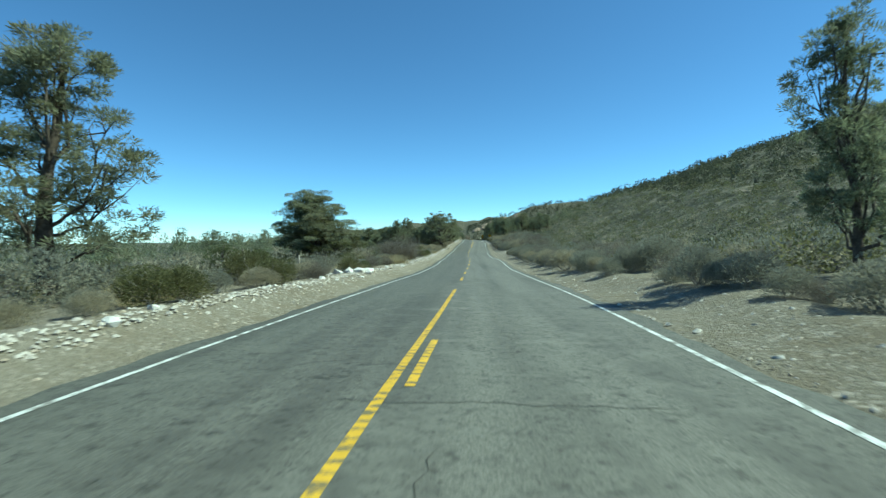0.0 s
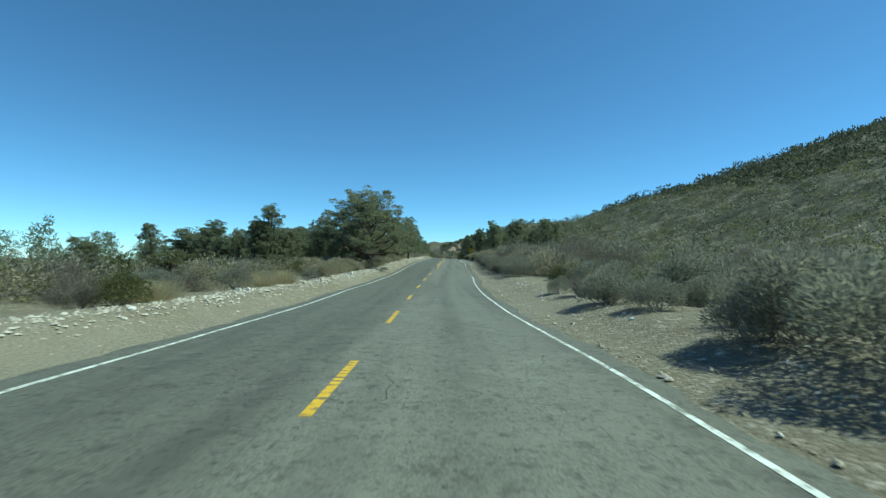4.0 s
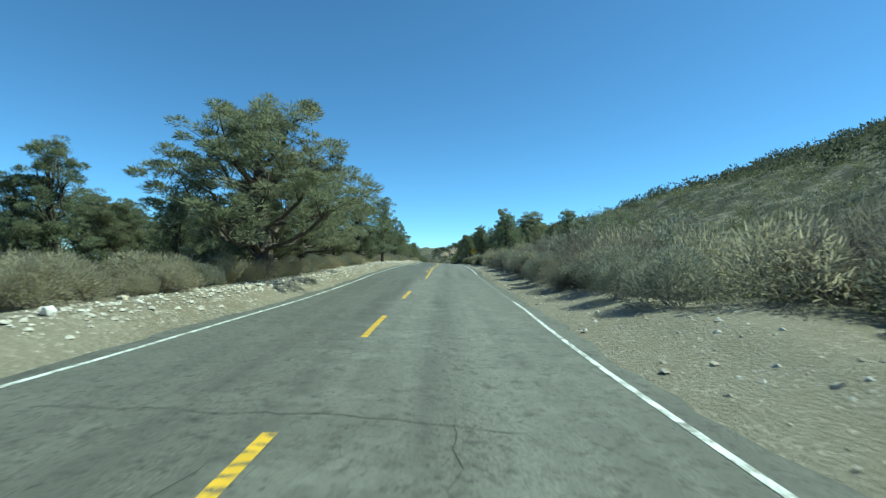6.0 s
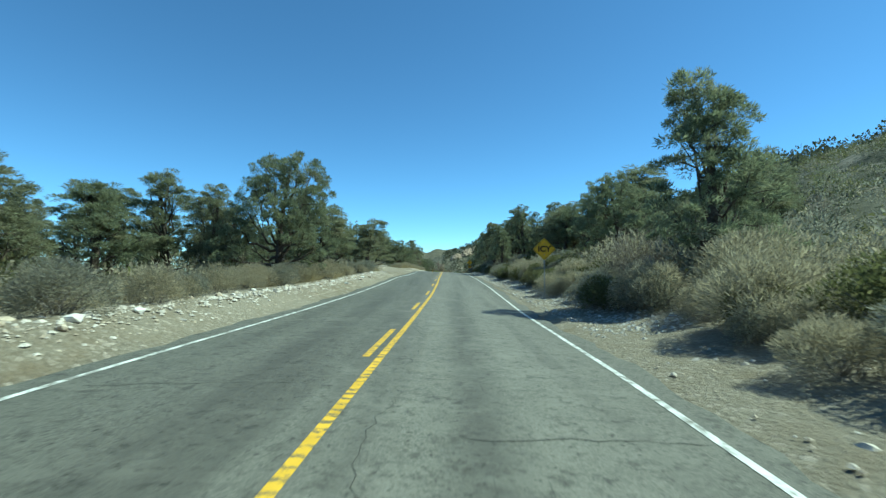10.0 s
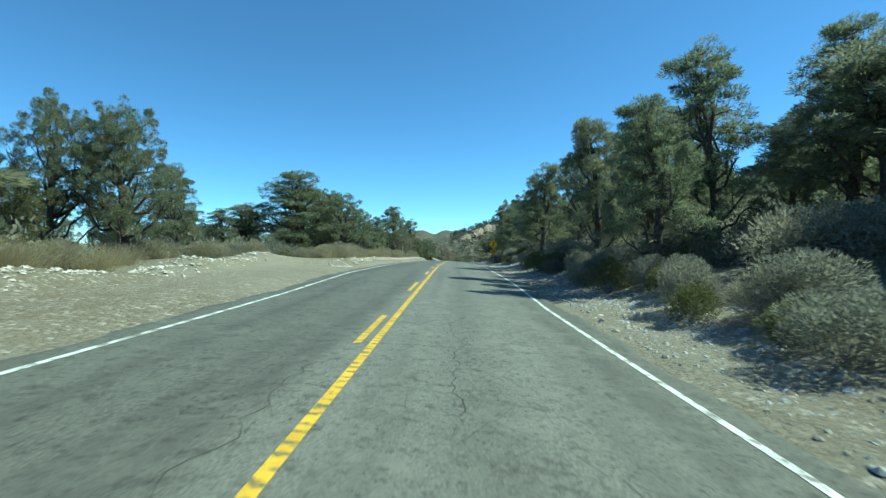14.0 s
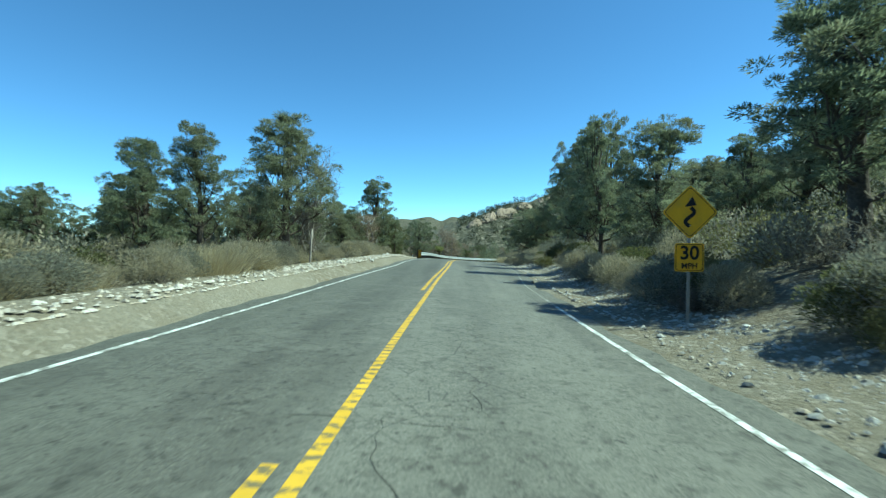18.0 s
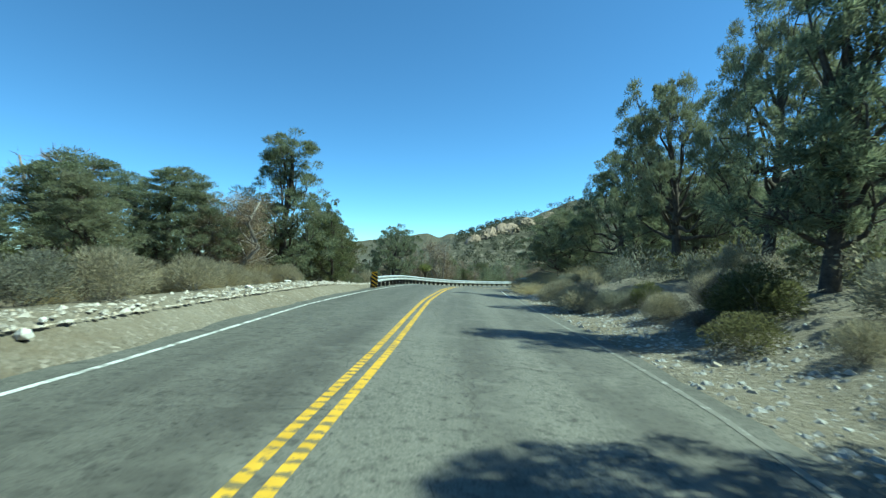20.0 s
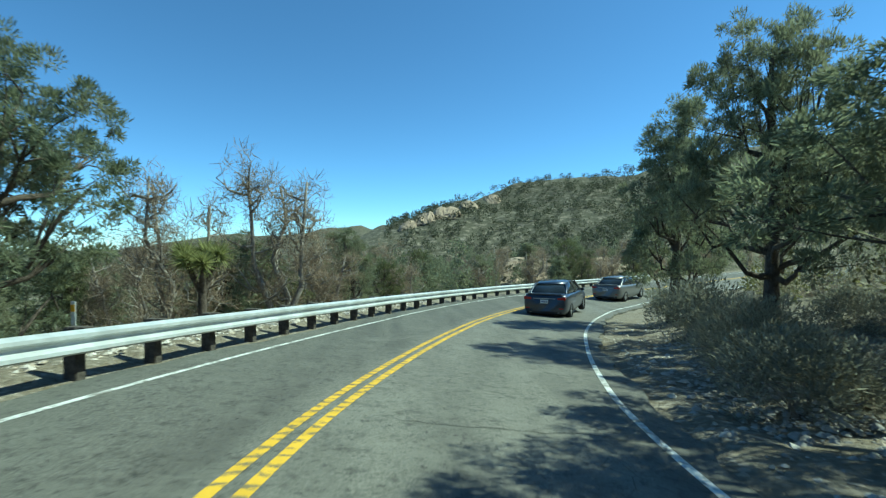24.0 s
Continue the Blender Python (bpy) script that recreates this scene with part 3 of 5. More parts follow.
SHRUB_WORDS = {"sage": ("sagebrush", "grey-green sagebrush beside the road"), "brush": ("rabbitbrush", "dry straw-coloured rabbitbrush in loose sandy soil"),
               "green": ("green_shrub", "dull green leafy shrub on stony ground"), "bare": ("bare_shrub", "leafless grey twiggy shrub beside the road"),
               "grass": ("grass_tussock", "tussock of long dry yellow grass")}
SHRUB_SETS = {k: [shrub_meshes(40 * i + q, k) for q in range(4)] for i, k in enumerate(SHRUB_WORDS)}


def plant_shrub(kind, x, y, h, w, rnd):
    stem, leaves, _ = rnd.choice(SHRUB_SETS[kind])
    name, label = SHRUB_WORDS[kind]
    ob = tagged(new(name), label, "shrub" if kind != "grass" else "grass", "roadside scrub")
    ob.matrix_world = Matrix.Translation((x, y, ground_at(x, y) - 0.03)) @ Matrix.Rotation(rnd.uniform(0, 6.28), 4, "Z") @ Matrix.Diagonal((w / 1.45, w / 1.45, h / 1.0, 1))
    if kind != "grass":
        child("woody_base", stem, ob)
    child("foliage", leaves, ob)
    return ob


# ---- ground ----
def axis(parts):
    out = [parts[0][0]]
    for a, b, step in parts:
        n = max(1, round((b - a) / step))
        out += list(a + (b - a) * (np.arange(1, n + 1) / n))
    return np.array(out)


def far_axis(lo, hi, step, reach, grow=1.17):
    out, s, v = [], step, hi
    while v < reach:
        s *= grow
        v += s
        out.append(v)
    low, s, v = [], step, lo
    while v > -reach:
        s *= grow
        v -= s
        low.append(v)
    return low[::-1], out


def build_ground():
    xm = axis([(-40, -14, 1.3), (-14, 24, 0.55), (24, 75, 1.2)])
    ym = axis([(-12, 330, 1.0)])
    lo, hi = far_axis(-40, 75, 1.3, 3200, 1.13)
    gx = np.array(lo + list(xm) + hi)
    lo, hi = far_axis(-12, 330, 1.0, 3400, 1.09)
    gy = np.array(lo + list(ym) + hi)
    X, Y = np.meshgrid(gx, gy)
    Z = ground_height(X, Y).reshape(X.shape)
    ny, nx = X.shape
    v = np.stack([X.ravel(), Y.ravel(), Z.ravel()], 1)
    idx = np.arange(ny * nx).reshape(ny, nx)
    f = np.stack([idx[:-1, :-1].ravel(), idx[:-1, 1:].ravel(), idx[1:, 1:].ravel(), idx[1:, :-1].ravel()], 1)
    me = bpy.data.meshes.new("ground")
    me.vertices.add(len(v))
    me.vertices.foreach_set("co", v.astype(np.float32).ravel())
    me.loops.add(4 * len(f))
    me.loops.foreach_set("vertex_index", f.astype(np.int32).ravel())
    me.polygons.add(len(f))
    me.polygons.foreach_set("loop_start", np.arange(0, 4 * len(f), 4, dtype=np.int32))
    me.polygons.foreach_set("use_smooth", np.ones(len(f), bool))
    me.materials.append(SOIL)
    me.update(calc_edges=True)
    _, u = road_coords(v[:, 0], v[:, 1])
    cover = me.attributes.new("cover", "FLOAT", "POINT")
    cover.data.foreach_set("value", (ramp(np.abs(u), 6.5, 13) * 0.95).astype(np.float32))
    tagged(new("ground", me), "sandy stony desert ground rising to scrubby hills", "ground", kind="structure")


build_ground()


# ---- road ----
def strip(name, y0, y1, offsets, lift, mat, step=1, thick=0.0):
    """A ribbon along the road between two places abreast of y0 and y1; offsets: from left to right, numbers or functions of y."""
    i0, i1 = (int(np.argmin(np.abs(LINE[:, 1] - v))) for v in (y0, y1))
    ids = np.unique(np.r_[np.arange(i0, i1, step), i1])
    verts, faces = [], []
    cols = len(offsets)
    for i in ids:
        for o in offsets:
            off = o(LINE[i, 1]) if callable(o) else o
            crown = CROSS[i] * off - 0.012 * abs(off)
            verts.append((LINE[i, 0] + SIDE[i, 0] * off, LINE[i, 1] + SIDE[i, 1] * off, ROAD_Z[i] + crown + lift))
    n = len(ids)
    for k in range(n - 1):
        for j in range(cols - 1):
            a = k * cols + j
            faces.append((a, a + 1, a + cols + 1, a + cols))
    if thick:
        base = len(verts)
        verts += [(x, y, z - thick) for x, y, z in verts]
        for k in range(n - 1):
            for j, flip in ((0, False), (cols - 1, True)):
                a, b = k * cols + j, (k + 1) * cols + j
                q = (a, b, b + base, a + base)
                faces.append(q[::-1] if flip else q)
    return mesh_of(name, verts, faces, mat)


def ragged(value, seed, amount=0.12):
    return lambda y: value + amount * (math.sin(y * 0.9 + seed) * 0.4 + math.sin(y * 2.7 + 2 * seed) * 0.35 + math.sin(y * 6.1 + seed) * 0.25)


def left_line(y):
    return -float(np.interp(y, [-10, -2, 6, 14, 22, 30, 38, 46, 54, 62, 70, 78, 86, 94, 102, 110, 118, 126, 134, 142, 150, 158, 166, 174, 182, 190, 198, 206, 214, 222, 230, 238, 246, 254, 262, 270, 278, 285, 292, 299], [3.23, 3.22, 3.36, 3.38, 3.36, 3.14, 3.22, 3.22, 3.47, 3.31, 3.25, 3.38, 3.17, 3.14, 3.27, 3.38, 3.22, 3.11, 3.12, 3.12, 3.21, 3.22, 3.3, 2.99, 2.95, 3.16, 3.06, 3.05, 3.11, 3.04, 2.98, 2.85, 3.07, 2.88, 2.61, 2.59, 2.58, 2.59, 2.85, 3.0]))


def right_line(y):
    return float(np.interp(y, [-10, -2, 6, 14, 22, 30, 38, 46, 54, 62, 70, 78, 86, 94, 102, 110, 118, 126, 134, 142, 150, 158, 166, 174, 182, 190, 198, 206, 214, 222, 230, 238, 246, 254, 262, 270, 278, 285, 292, 299], [3.64, 3.68, 3.69, 3.7, 3.64, 3.66, 3.47, 3.49, 3.7, 3.64, 3.39, 3.36, 3.41, 3.63, 3.52, 3.36, 3.49, 3.46, 3.45, 3.3, 3.39, 3.48, 3.5, 3.6, 3.43, 3.5, 3.53, 3.58, 3.41, 3.37, 3.37, 3.87, 3.78, 3.89, 3.8, 3.63, 3.34, 3.4, 3.44, 3.46]))


def asphalt_left(y):
    return left_line(y) - float(np.interp(y, [0, 245, 262, 400], [0.4, 0.45, 0.62, 0.7])) + 0.06 * math.sin(y * 0.9) + 0.05 * math.sin(y * 2.9) + 0.03 * math.sin(y * 7.7)


def asphalt_right(y):
    return right_line(y) + 0.42 + 0.08 * math.sin(y * 0.7 + 1) + 0.06 * math.sin(y * 2.3) + 0.04 * math.sin(y * 6.9)


road_mesh = strip("road", -58, 340, [asphalt_left, lambda y: left_line(y) * 0.5, -0.5, -0.25, 0, 1.0, 1.7, 2.4, asphalt_right], 0.0, ASPHALT, 1, 0.16)
across = road_mesh.attributes.new("across", "FLOAT", "POINT")
across.data.foreach_set("value", np.tile(np.array([-4, -1.7, -0.5, -0.25, 0, 1.0, 1.7, 2.4, 4], np.float32), len(road_mesh.vertices) // 9))
road = tagged(new("road", road_mesh),
              "worn grey two-lane asphalt road with fine cracks", "road", kind="structure")
tagged(new("edge_line", strip("edge_line", -40, 340, [lambda y: left_line(y) - 0.044, lambda y: left_line(y) + 0.044], 0.005, WHITE)),
       "white painted line along the road's edge", "road marking", kind="structure")
for y0, y1, mat in ((-40, 96, WHITE), (96, 113.5, FADED), (113.5, 224, WHITE), (224, 258, FADED), (258, 340, WHITE)):
    tagged(new("edge_line", strip("edge_line", y0, y1, [lambda y: right_line(y) - 0.046, lambda y: right_line(y) + 0.046], 0.005, mat)),
           "worn white painted line along the road's edge" if mat is WHITE else "almost worn away white line along the road's edge", "road marking", kind="structure")
def shift(y):
    return float(np.interp(y, [250, 259, 268, 276], [0.0, 0.2, 0.2, 0.0]))


centre_line = tagged(new("centre_line", strip("centre_line", 107.0, 340, [lambda y: 0.055 + shift(y), lambda y: 0.165 + shift(y)], 0.005, YELLOW)), "solid yellow centre line beside a broken one",
                     "road marking", kind="structure")
child("solid_stripe", strip("solid_stripe", -40, 16.2, [-0.165, -0.055], 0.005, YELLOW), centre_line)
child("solid_stripe", strip("solid_stripe", 226, 340, [lambda y: shift(y) - 0.165, lambda y: shift(y) - 0.055], 0.005, YELLOW), centre_line)
for q in range(3):
    child("dash", strip("dash", 3.9 - 7.35 * q, 6.4 - 7.35 * q, [0.055, 0.165], 0.005, YELLOW), centre_line)
for q in range(11):
    end = 24.7 + 7.35 * q
    child("dash", strip("dash", end - 2.7, end, [-0.16, -0.04], 0.005, YELLOW), centre_line)
for q in range(15):
    end = 115.97 + 7.07 * q
    child("dash", strip("dash", end - 2.6, end, [-0.165, -0.055], 0.005, YELLOW), centre_line)


# ---- guardrail ----
STEEL = speckled("galvanised_steel", (0.5, 0.53, 0.52), (0.68, 0.7, 0.69), 3, (0.42, 0.43, 0.41), 0.8, roughness=0.45, relief=0.1, spec=0.5)
STEEL.node_tree.nodes["Principled BSDF"].inputs["Metallic"].default_value = 0.35
POST = speckled("dark_treated_wood", (0.045, 0.04, 0.034), (0.12, 0.105, 0.085), 14, relief=0.8)
GREY = material("grey_steel", (0.3, 0.3, 0.29), 0.5, 0.6)
REFLECTOR = material("white_reflector", (0.8, 0.8, 0.78), 0.35)
BLACK = material("black_sign_ink", (0.015, 0.014, 0.012), 0.6)
SIGN = speckled("faded_yellow_sheeting", (0.72, 0.38, 0.015), (0.8, 0.45, 0.02), 3, (0.55, 0.33, 0.04), 2.0, roughness=0.5, relief=0.03)


def line_index(y):
    return int(np.argmin(np.abs(LINE[:, 1] - y)))


def along(y_start, metres):
    """Line index so many metres on from abreast of y_start."""
    return line_index(y_start) + metres * 2


def on_line(i, off, lift=0.0):
    k = min(int(i), len(LINE) - 2)
    a = i - k
    p = LINE[k] * (1 - a) + LINE[k + 1] * a + (SIDE[k] * (1 - a) + SIDE[k + 1] * a) * off
    return Vector((p[0], p[1], ROAD_Z[k] * (1 - a) + ROAD_Z[k + 1] * a + CROSS[k] * off + lift)), math.atan2(-STEP[k][0], STEP[k][1])


RAIL_Y, RAIL_LEN = 256.9, 68.0


def rail_off(i):
    """The rail's distance from the road's centre at a line index."""
    return float(np.interp(LINE[min(int(i), len(LINE) - 1), 1], [255, 259, 268, 280, 290, 300], [-2.95, -3.2, -3.42, -3.45, -3.5, -3.6]))


rail = tagged(new("guardrail"), "galvanised W-beam guardrail on short dark wooden posts", "guardrail")
rail.location = on_line(line_index(RAIL_Y), rail_off(line_index(RAIL_Y)))[0]
ORIGIN = Matrix.Translation(-rail.location)
# half-waves of the beam: distance from the post's face, height
BEAM = [(0.0, 0.245), (0.02, 0.255), (0.085, 0.285), (0.085, 0.33), (0.012, 0.37), (0.006, 0.4), (0.012, 0.43), (0.085, 0.47), (0.085, 0.515), (0.02, 0.545), (0.0, 0.555)]
start = line_index(RAIL_Y)
panel = 3.81
for q in range(int(RAIL_LEN / panel)):
    rows = np.linspace(start + 2 * panel * q - 0.3, start + 2 * panel * (q + 1), 9)
    verts, faces = [], []
    for i in rows:
        for back in (0.0, -0.006):
            for du, dz in BEAM:
                p, _ = on_line(i, rail_off(i) + du + back + 0.004 * (q % 2), dz)
                verts.append(p - rail.location)
    n, w = len(BEAM), 2 * len(BEAM)
    for k in range(len(rows) - 1):
        for j in range(n - 1):
            a = k * w + j
            faces.append((a, a + 1, a + w + 1, a + w))
            b = a + n
            faces.append((b + w, b + w + 1, b + 1, b))
        for j in (0, n - 1):
            a = k * w + j
            faces.append((a, a + w, a + w + n, a + n))
    child("beam", mesh_of("beam", verts, faces, STEEL), rail)
bm = box_bm(-0.1, -0.075, -0.5, 0.1, 0.075, 0.56, 0.012)
post_mesh = bpy.data.meshes.new("post")
bm.to_mesh(post_mesh)
bm.free()
post_mesh.materials.append(POST)
bm = box_bm(-0.07, -0.075, 0.24, 0.07, 0.075, 0.57, 0.01)
block_mesh = bpy.data.meshes.new("block")
bm.to_mesh(block_mesh)
bm.free()
block_mesh.materials.append(POST)
dot_mesh = bpy.data.meshes.new("reflector")
bm = box_bm(-0.022, -0.006, -0.022, 0.022, 0.006, 0.022, 0.004)
bm.to_mesh(dot_mesh)
bm.free()
dot_mesh.materials.append(REFLECTOR)
for q in range(int(RAIL_LEN / 1.25)):
    at = start + 2 * 1.25 * q + 0.3
    p, turn = on_line(at, rail_off(at) - 0.24)
    post = child("post", post_mesh, rail)
    post.matrix_local = ORIGIN @ Matrix.Translation(p) @ Matrix.Rotation(turn + 0.02 * math.sin(q * 3.1), 4, "Z") @ Matrix.Rotation(0.02 * math.sin(q * 5.7), 4, "X")
    p, turn = on_line(at, rail_off(at) - 0.072)
    blk = child("spacer_block", block_mesh, rail)
    blk.matrix_local = ORIGIN @ Matrix.Translation(p) @ Matrix.Rotation(turn, 4, "Z")
    if q < 8 and q % 2:
        p, turn = on_line(at - 0.12, rail_off(at) - 0.14, 0.1)
        dot = child("reflector", dot_mesh, rail, "small white reflector")
        dot.matrix_local = ORIGIN @ Matrix.Translation(p) @ Matrix.Rotation(turn, 4, "Z")

# striped marker before the rail's end
p, turn = on_line(start - 1.4, rail_off(start) + 0.02)
marker = tagged(new("object_marker"), "black and yellow striped marker panel before the guardrail", "road sign")
marker.matrix_world = Matrix.Translation((p.x, p.y, ground_at(p.x, p.y))) @ Matrix.Rotation(turn, 4, "Z")
part("post", box_bm(-0.03, -0.02, -0.3, 0.03, 0.02, 0.92, 0.006), GREY, marker)
part("panel", box_bm(-0.15, -0.034, 0.18, 0.15, -0.026, 0.95, 0.003), SIGN, marker)
for q in range(5):
    z0 = 0.2 + 0.19 * q
    pts = [(-0.148, z0), (0.148, z0 - 0.2), (0.148, z0 - 0.1), (-0.148, z0 + 0.1)]
    pts = [(x, min(max(z, 0.182), 0.948)) for x, z in pts]
    v = [(x, y, z) for y in (-0.038, -0.0345) for x, z in pts]
    child("stripe", mesh_of("stripe", v, [(0, 1, 2, 3), (7, 6, 5, 4), (0, 4, 5, 1), (1, 5, 6, 2), (2, 6, 7, 3), (3, 7, 4, 0)], BLACK), marker)


# ---- road signs ----
def plate_bm(points, thick=0.006, y=0.0):
    bm = bmesh.new()
    f = bm.faces.new([bm.verts.new((x, y, z)) for x, z in points])
    bm.normal_update()
    if f.normal.y > 0:
        bmesh.ops.reverse_faces(bm, faces=[f])
    r = bmesh.ops.extrude_face_region(bm, geom=[f])
    bmesh.ops.translate(bm, vec=(0, thick, 0), verts=[v for v in r["geom"] if isinstance(v, bmesh.types.BMVert)])
    bmesh.ops.recalc_face_normals(bm, faces=bm.faces[:])
    return bm


def rounded(points, cut):
    out = []
    n = len(points)
    for k in range(n):
        p, a, b = (Vector(points[j % n]) for j in (k, k - 1, k + 1))
        e0, e1 = p + (a - p).normalized() * cut, p + (b - p).normalized() * cut
        for t in (0, 0.25, 0.5, 0.75, 1):
            out.append(tuple((e0.lerp(p, t)).lerp(p.lerp(e1, t), t)))
    return out


def outline_bm(points, inner, y):
    bm = bmesh.new()
    n = len(points)
    rings = [[bm.verts.new((x, yy, z)) for x, z in ring] for yy in (y, y + 0.002) for ring in (points, inner)]
    for k in range(n):
        j = (k + 1) % n
        bm.faces.new((rings[0][k], rings[0][j], rings[1][j], rings[1][k]))
        bm.faces.new((rings[2][k], rings[3][k], rings[3][j], rings[2][j]))
    bmesh.ops.recalc_face_normals(bm, faces=bm.faces[:])
    return bm


def words(text, size, parent, z, label, y=-0.012, x=0.0, squash=1.0):
    cu = bpy.data.curves.new("legend", "FONT")
    cu.body, cu.size, cu.align_x, cu.align_y, cu.extrude, cu.offset = text, size, "CENTER", "CENTER", 0.0015, size * 0.022
    cu.materials.append(BLACK)
    ob = child("legend", cu, parent, label)
    ob.matrix_local = Matrix.Translation((x, y, z)) @ Matrix.Rotation(radians(90), 4, "X") @ Matrix.Diagonal((squash, 1, 1, 1))
    return ob


def diamond_sign(name, x, y, z, label, turn=0.0):
    base = ground_at(x, y)
    ob = tagged(new(name), label, "road sign")
    ob.matrix_world = Matrix.Translation((x, y, base)) @ Matrix.Rotation(turn, 4, "Z")
    d = 0.52
    corner = [(0, -d), (d, 0), (0, d), (-d, 0)]
    c = z - base
    shape = [(px, pz + c) for px, pz in rounded(corner, 0.07)]
    inner = [(px * 0.93, (pz - c) * 0.93 + c) for px, pz in shape]
    inner2 = [(px * 0.9, (pz - c) * 0.9 + c) for px, pz in shape]
    part("plate", plate_bm(shape), SIGN, ob)
    part("border", outline_bm(inner, inner2, -0.004), BLACK, ob, "thin black border")
    part("post", box_bm(-0.028, 0.012, -0.4, 0.028, 0.05, c + 0.3, 0.006), GREY, ob, "perforated steel post")
    for dz in (-0.25, 0.25):
        part("bolt", box_bm(-0.012, -0.012, c + dz - 0.012, 0.012, 0.002, c + dz + 0.012, 0.004), GREY, ob)
    return ob, c


icy, c = diamond_sign("warning_sign", 8.7, 149.0, 0.92, "yellow diamond warning sign reading ICY on a thin post", -0.03)
words("ICY", 0.36, icy, c, "black letters ICY", squash=1.05)
bend, c = diamond_sign("warning_sign", 9.4, 221.3, 1.02, "yellow diamond winding-road sign above a 30 MPH plate", -0.04)
# winding arrow: a flat ribbon with a head
t = np.linspace(0, 1, 15)
ax, az = 0.09 * np.sin(t * 2 * np.pi * 0.98 + np.pi) * (1 - 0.25 * t), -0.27 + 0.36 * t
px = np.gradient(ax)
pz = np.gradient(az)
ln = np.hypot(px, pz)
nx, nz = pz / ln * 0.036, -px / ln * 0.036
ribbon = [(ax[k] + nx[k], az[k] + nz[k] + c) for k in range(15)] + [(ax[k] - nx[k], az[k] - nz[k] + c) for k in range(14, -1, -1)]
bm = bmesh.new()
vs = [bm.verts.new((x, -0.006, z)) for x, z in ribbon]
for k in range(14):
    bm.faces.new((vs[k], vs[k + 1], vs[28 - k], vs[29 - k]))
part("arrow", bm, BLACK, bend, "black winding arrow")
part("arrow_head", plate_bm([(-0.1, 0.1 + c), (0.115, 0.13 + c), (0.04, 0.3 + c)], 0.002, -0.0065), BLACK, bend)
half = 0.27
pc = c - 0.86
square = rounded([(-half, pc - half), (half, pc - half), (half, pc + half), (-half, pc + half)], 0.05)
part("speed_plate", plate_bm(square), SIGN, bend, "square yellow advisory speed plate")
inner = [(x * 0.93, (z - pc) * 0.93 + pc) for x, z in square]
part("border", outline_bm(inner, [(x * 0.89, (z - pc) * 0.89 + pc) for x, z in square], -0.004), BLACK, bend)
words("30", 0.36, bend, pc + 0.075, "black number 30")
words("MPH", 0.15, bend, pc - 0.165, "black letters MPH")

# ---- fence posts and delineators ----
OLDWOOD = speckled("weathered_wood", (0.2, 0.18, 0.15), (0.38, 0.34, 0.29), 18)
for x, y, h, lean in ((-6.9, 19.4, 1.1, 0.05), (-8.6, 18.0, 1.25, -0.06), (-6.6, 27.5, 0.8, 0.1), (-5.6, 101.8, 1.0, 0.04), (-4.7, 102.0, 0.85, -0.07),
                      (-7.0, 95.0, 1.2, 0.05), (-4.2, 115.8, 1.0, 0.02), (-7.4, 160, 1.1, -0.05), (-7.7, 148, 0.9, 0.06), (-1.6, 233, 1.5, 0.12)):
    v, f = tube([(0, 0, -0.3), (lean * 0.4, 0.02, h * 0.5), (lean, 0, h)], [0.05, 0.047, 0.038], 7)
    ob = tagged(new("fence_post", mesh_of("fence_post", v, f, OLDWOOD, True)), "leaning grey weathered wooden fence post", "post", "old fence posts")
    ob.location = (x, y, ground_at(x, y))
for x, y in ((10.2, 166.0), (-0.9, 273.0), (0.9, 281.0)):
    ob = tagged(new("delineator_post"), "slim pale roadside marker post with reflector", "post")
    ob.location = (x, y, ground_at(x, y))
    part("stake", box_bm(-0.04, -0.012, -0.25, 0.04, 0.012, 1.2, 0.005), STEEL, ob)
    part("reflector", box_bm(-0.035, -0.018, 1.0, 0.035, -0.012, 1.14, 0.002), REFLECTOR if x > 5 else SIGN, ob)


# ---- cars ----
def car_paint(name, colour):
    m = material(name, colour, 0.35, 0.3, 0.5)
    m.node_tree.nodes["Principled BSDF"].inputs["Coat Weight"].default_value = 0.7
    m.node_tree.nodes["Principled BSDF"].inputs["Coat Roughness"].default_value = 0.08
    colour_of(m, blend(m, noise_node(m, 3, 4).outputs[0], colour, tuple(min(1, c * 1.25 + 0.01) for c in colour), 0.4, 0.8))
    return m


GLASS = material("dark_car_glass", (0.02, 0.025, 0.028), 0.06, 0.0, 0.6)
RUBBER = material("tyre_rubber", (0.02, 0.02, 0.02), 0.9)
ALLOY = material("alloy_wheel", (0.45, 0.46, 0.47), 0.35, 0.8)
REDLENS = material("red_tail_lens", (0.3, 0.012, 0.012), 0.2, 0.0, 0.6)
PLASTIC = material("black_trim", (0.018, 0.018, 0.019), 0.6)
PLATE = material("pale_number_plate", (0.7, 0.71, 0.7), 0.5)
BAR = material("plate_bars", (0.06, 0.08, 0.2), 0.6)


def loft(sections):
    """Sections: rows of (y, [(x, z), ...]) for the right half, mirrored and skinned."""
    bm = bmesh.new()
    rings = []
    for y, half in sections:
        ring = [bm.verts.new((x, y, z)) for x, z in half] + [bm.verts.new((-x, y, z)) for x, z in reversed(half)]
        rings.append(ring)
    for a, b in zip(rings[:-1], rings[1:]):
        n = len(a)
        for k in range(n):
            bm.faces.new((a[k], a[(k + 1) % n], b[(k + 1) % n], b[k]))
    bm.faces.new(rings[0][::-1])
    bm.faces.new(rings[-1])
    bmesh.ops.recalc_face_normals(bm, faces=bm.faces[:])
    return bm


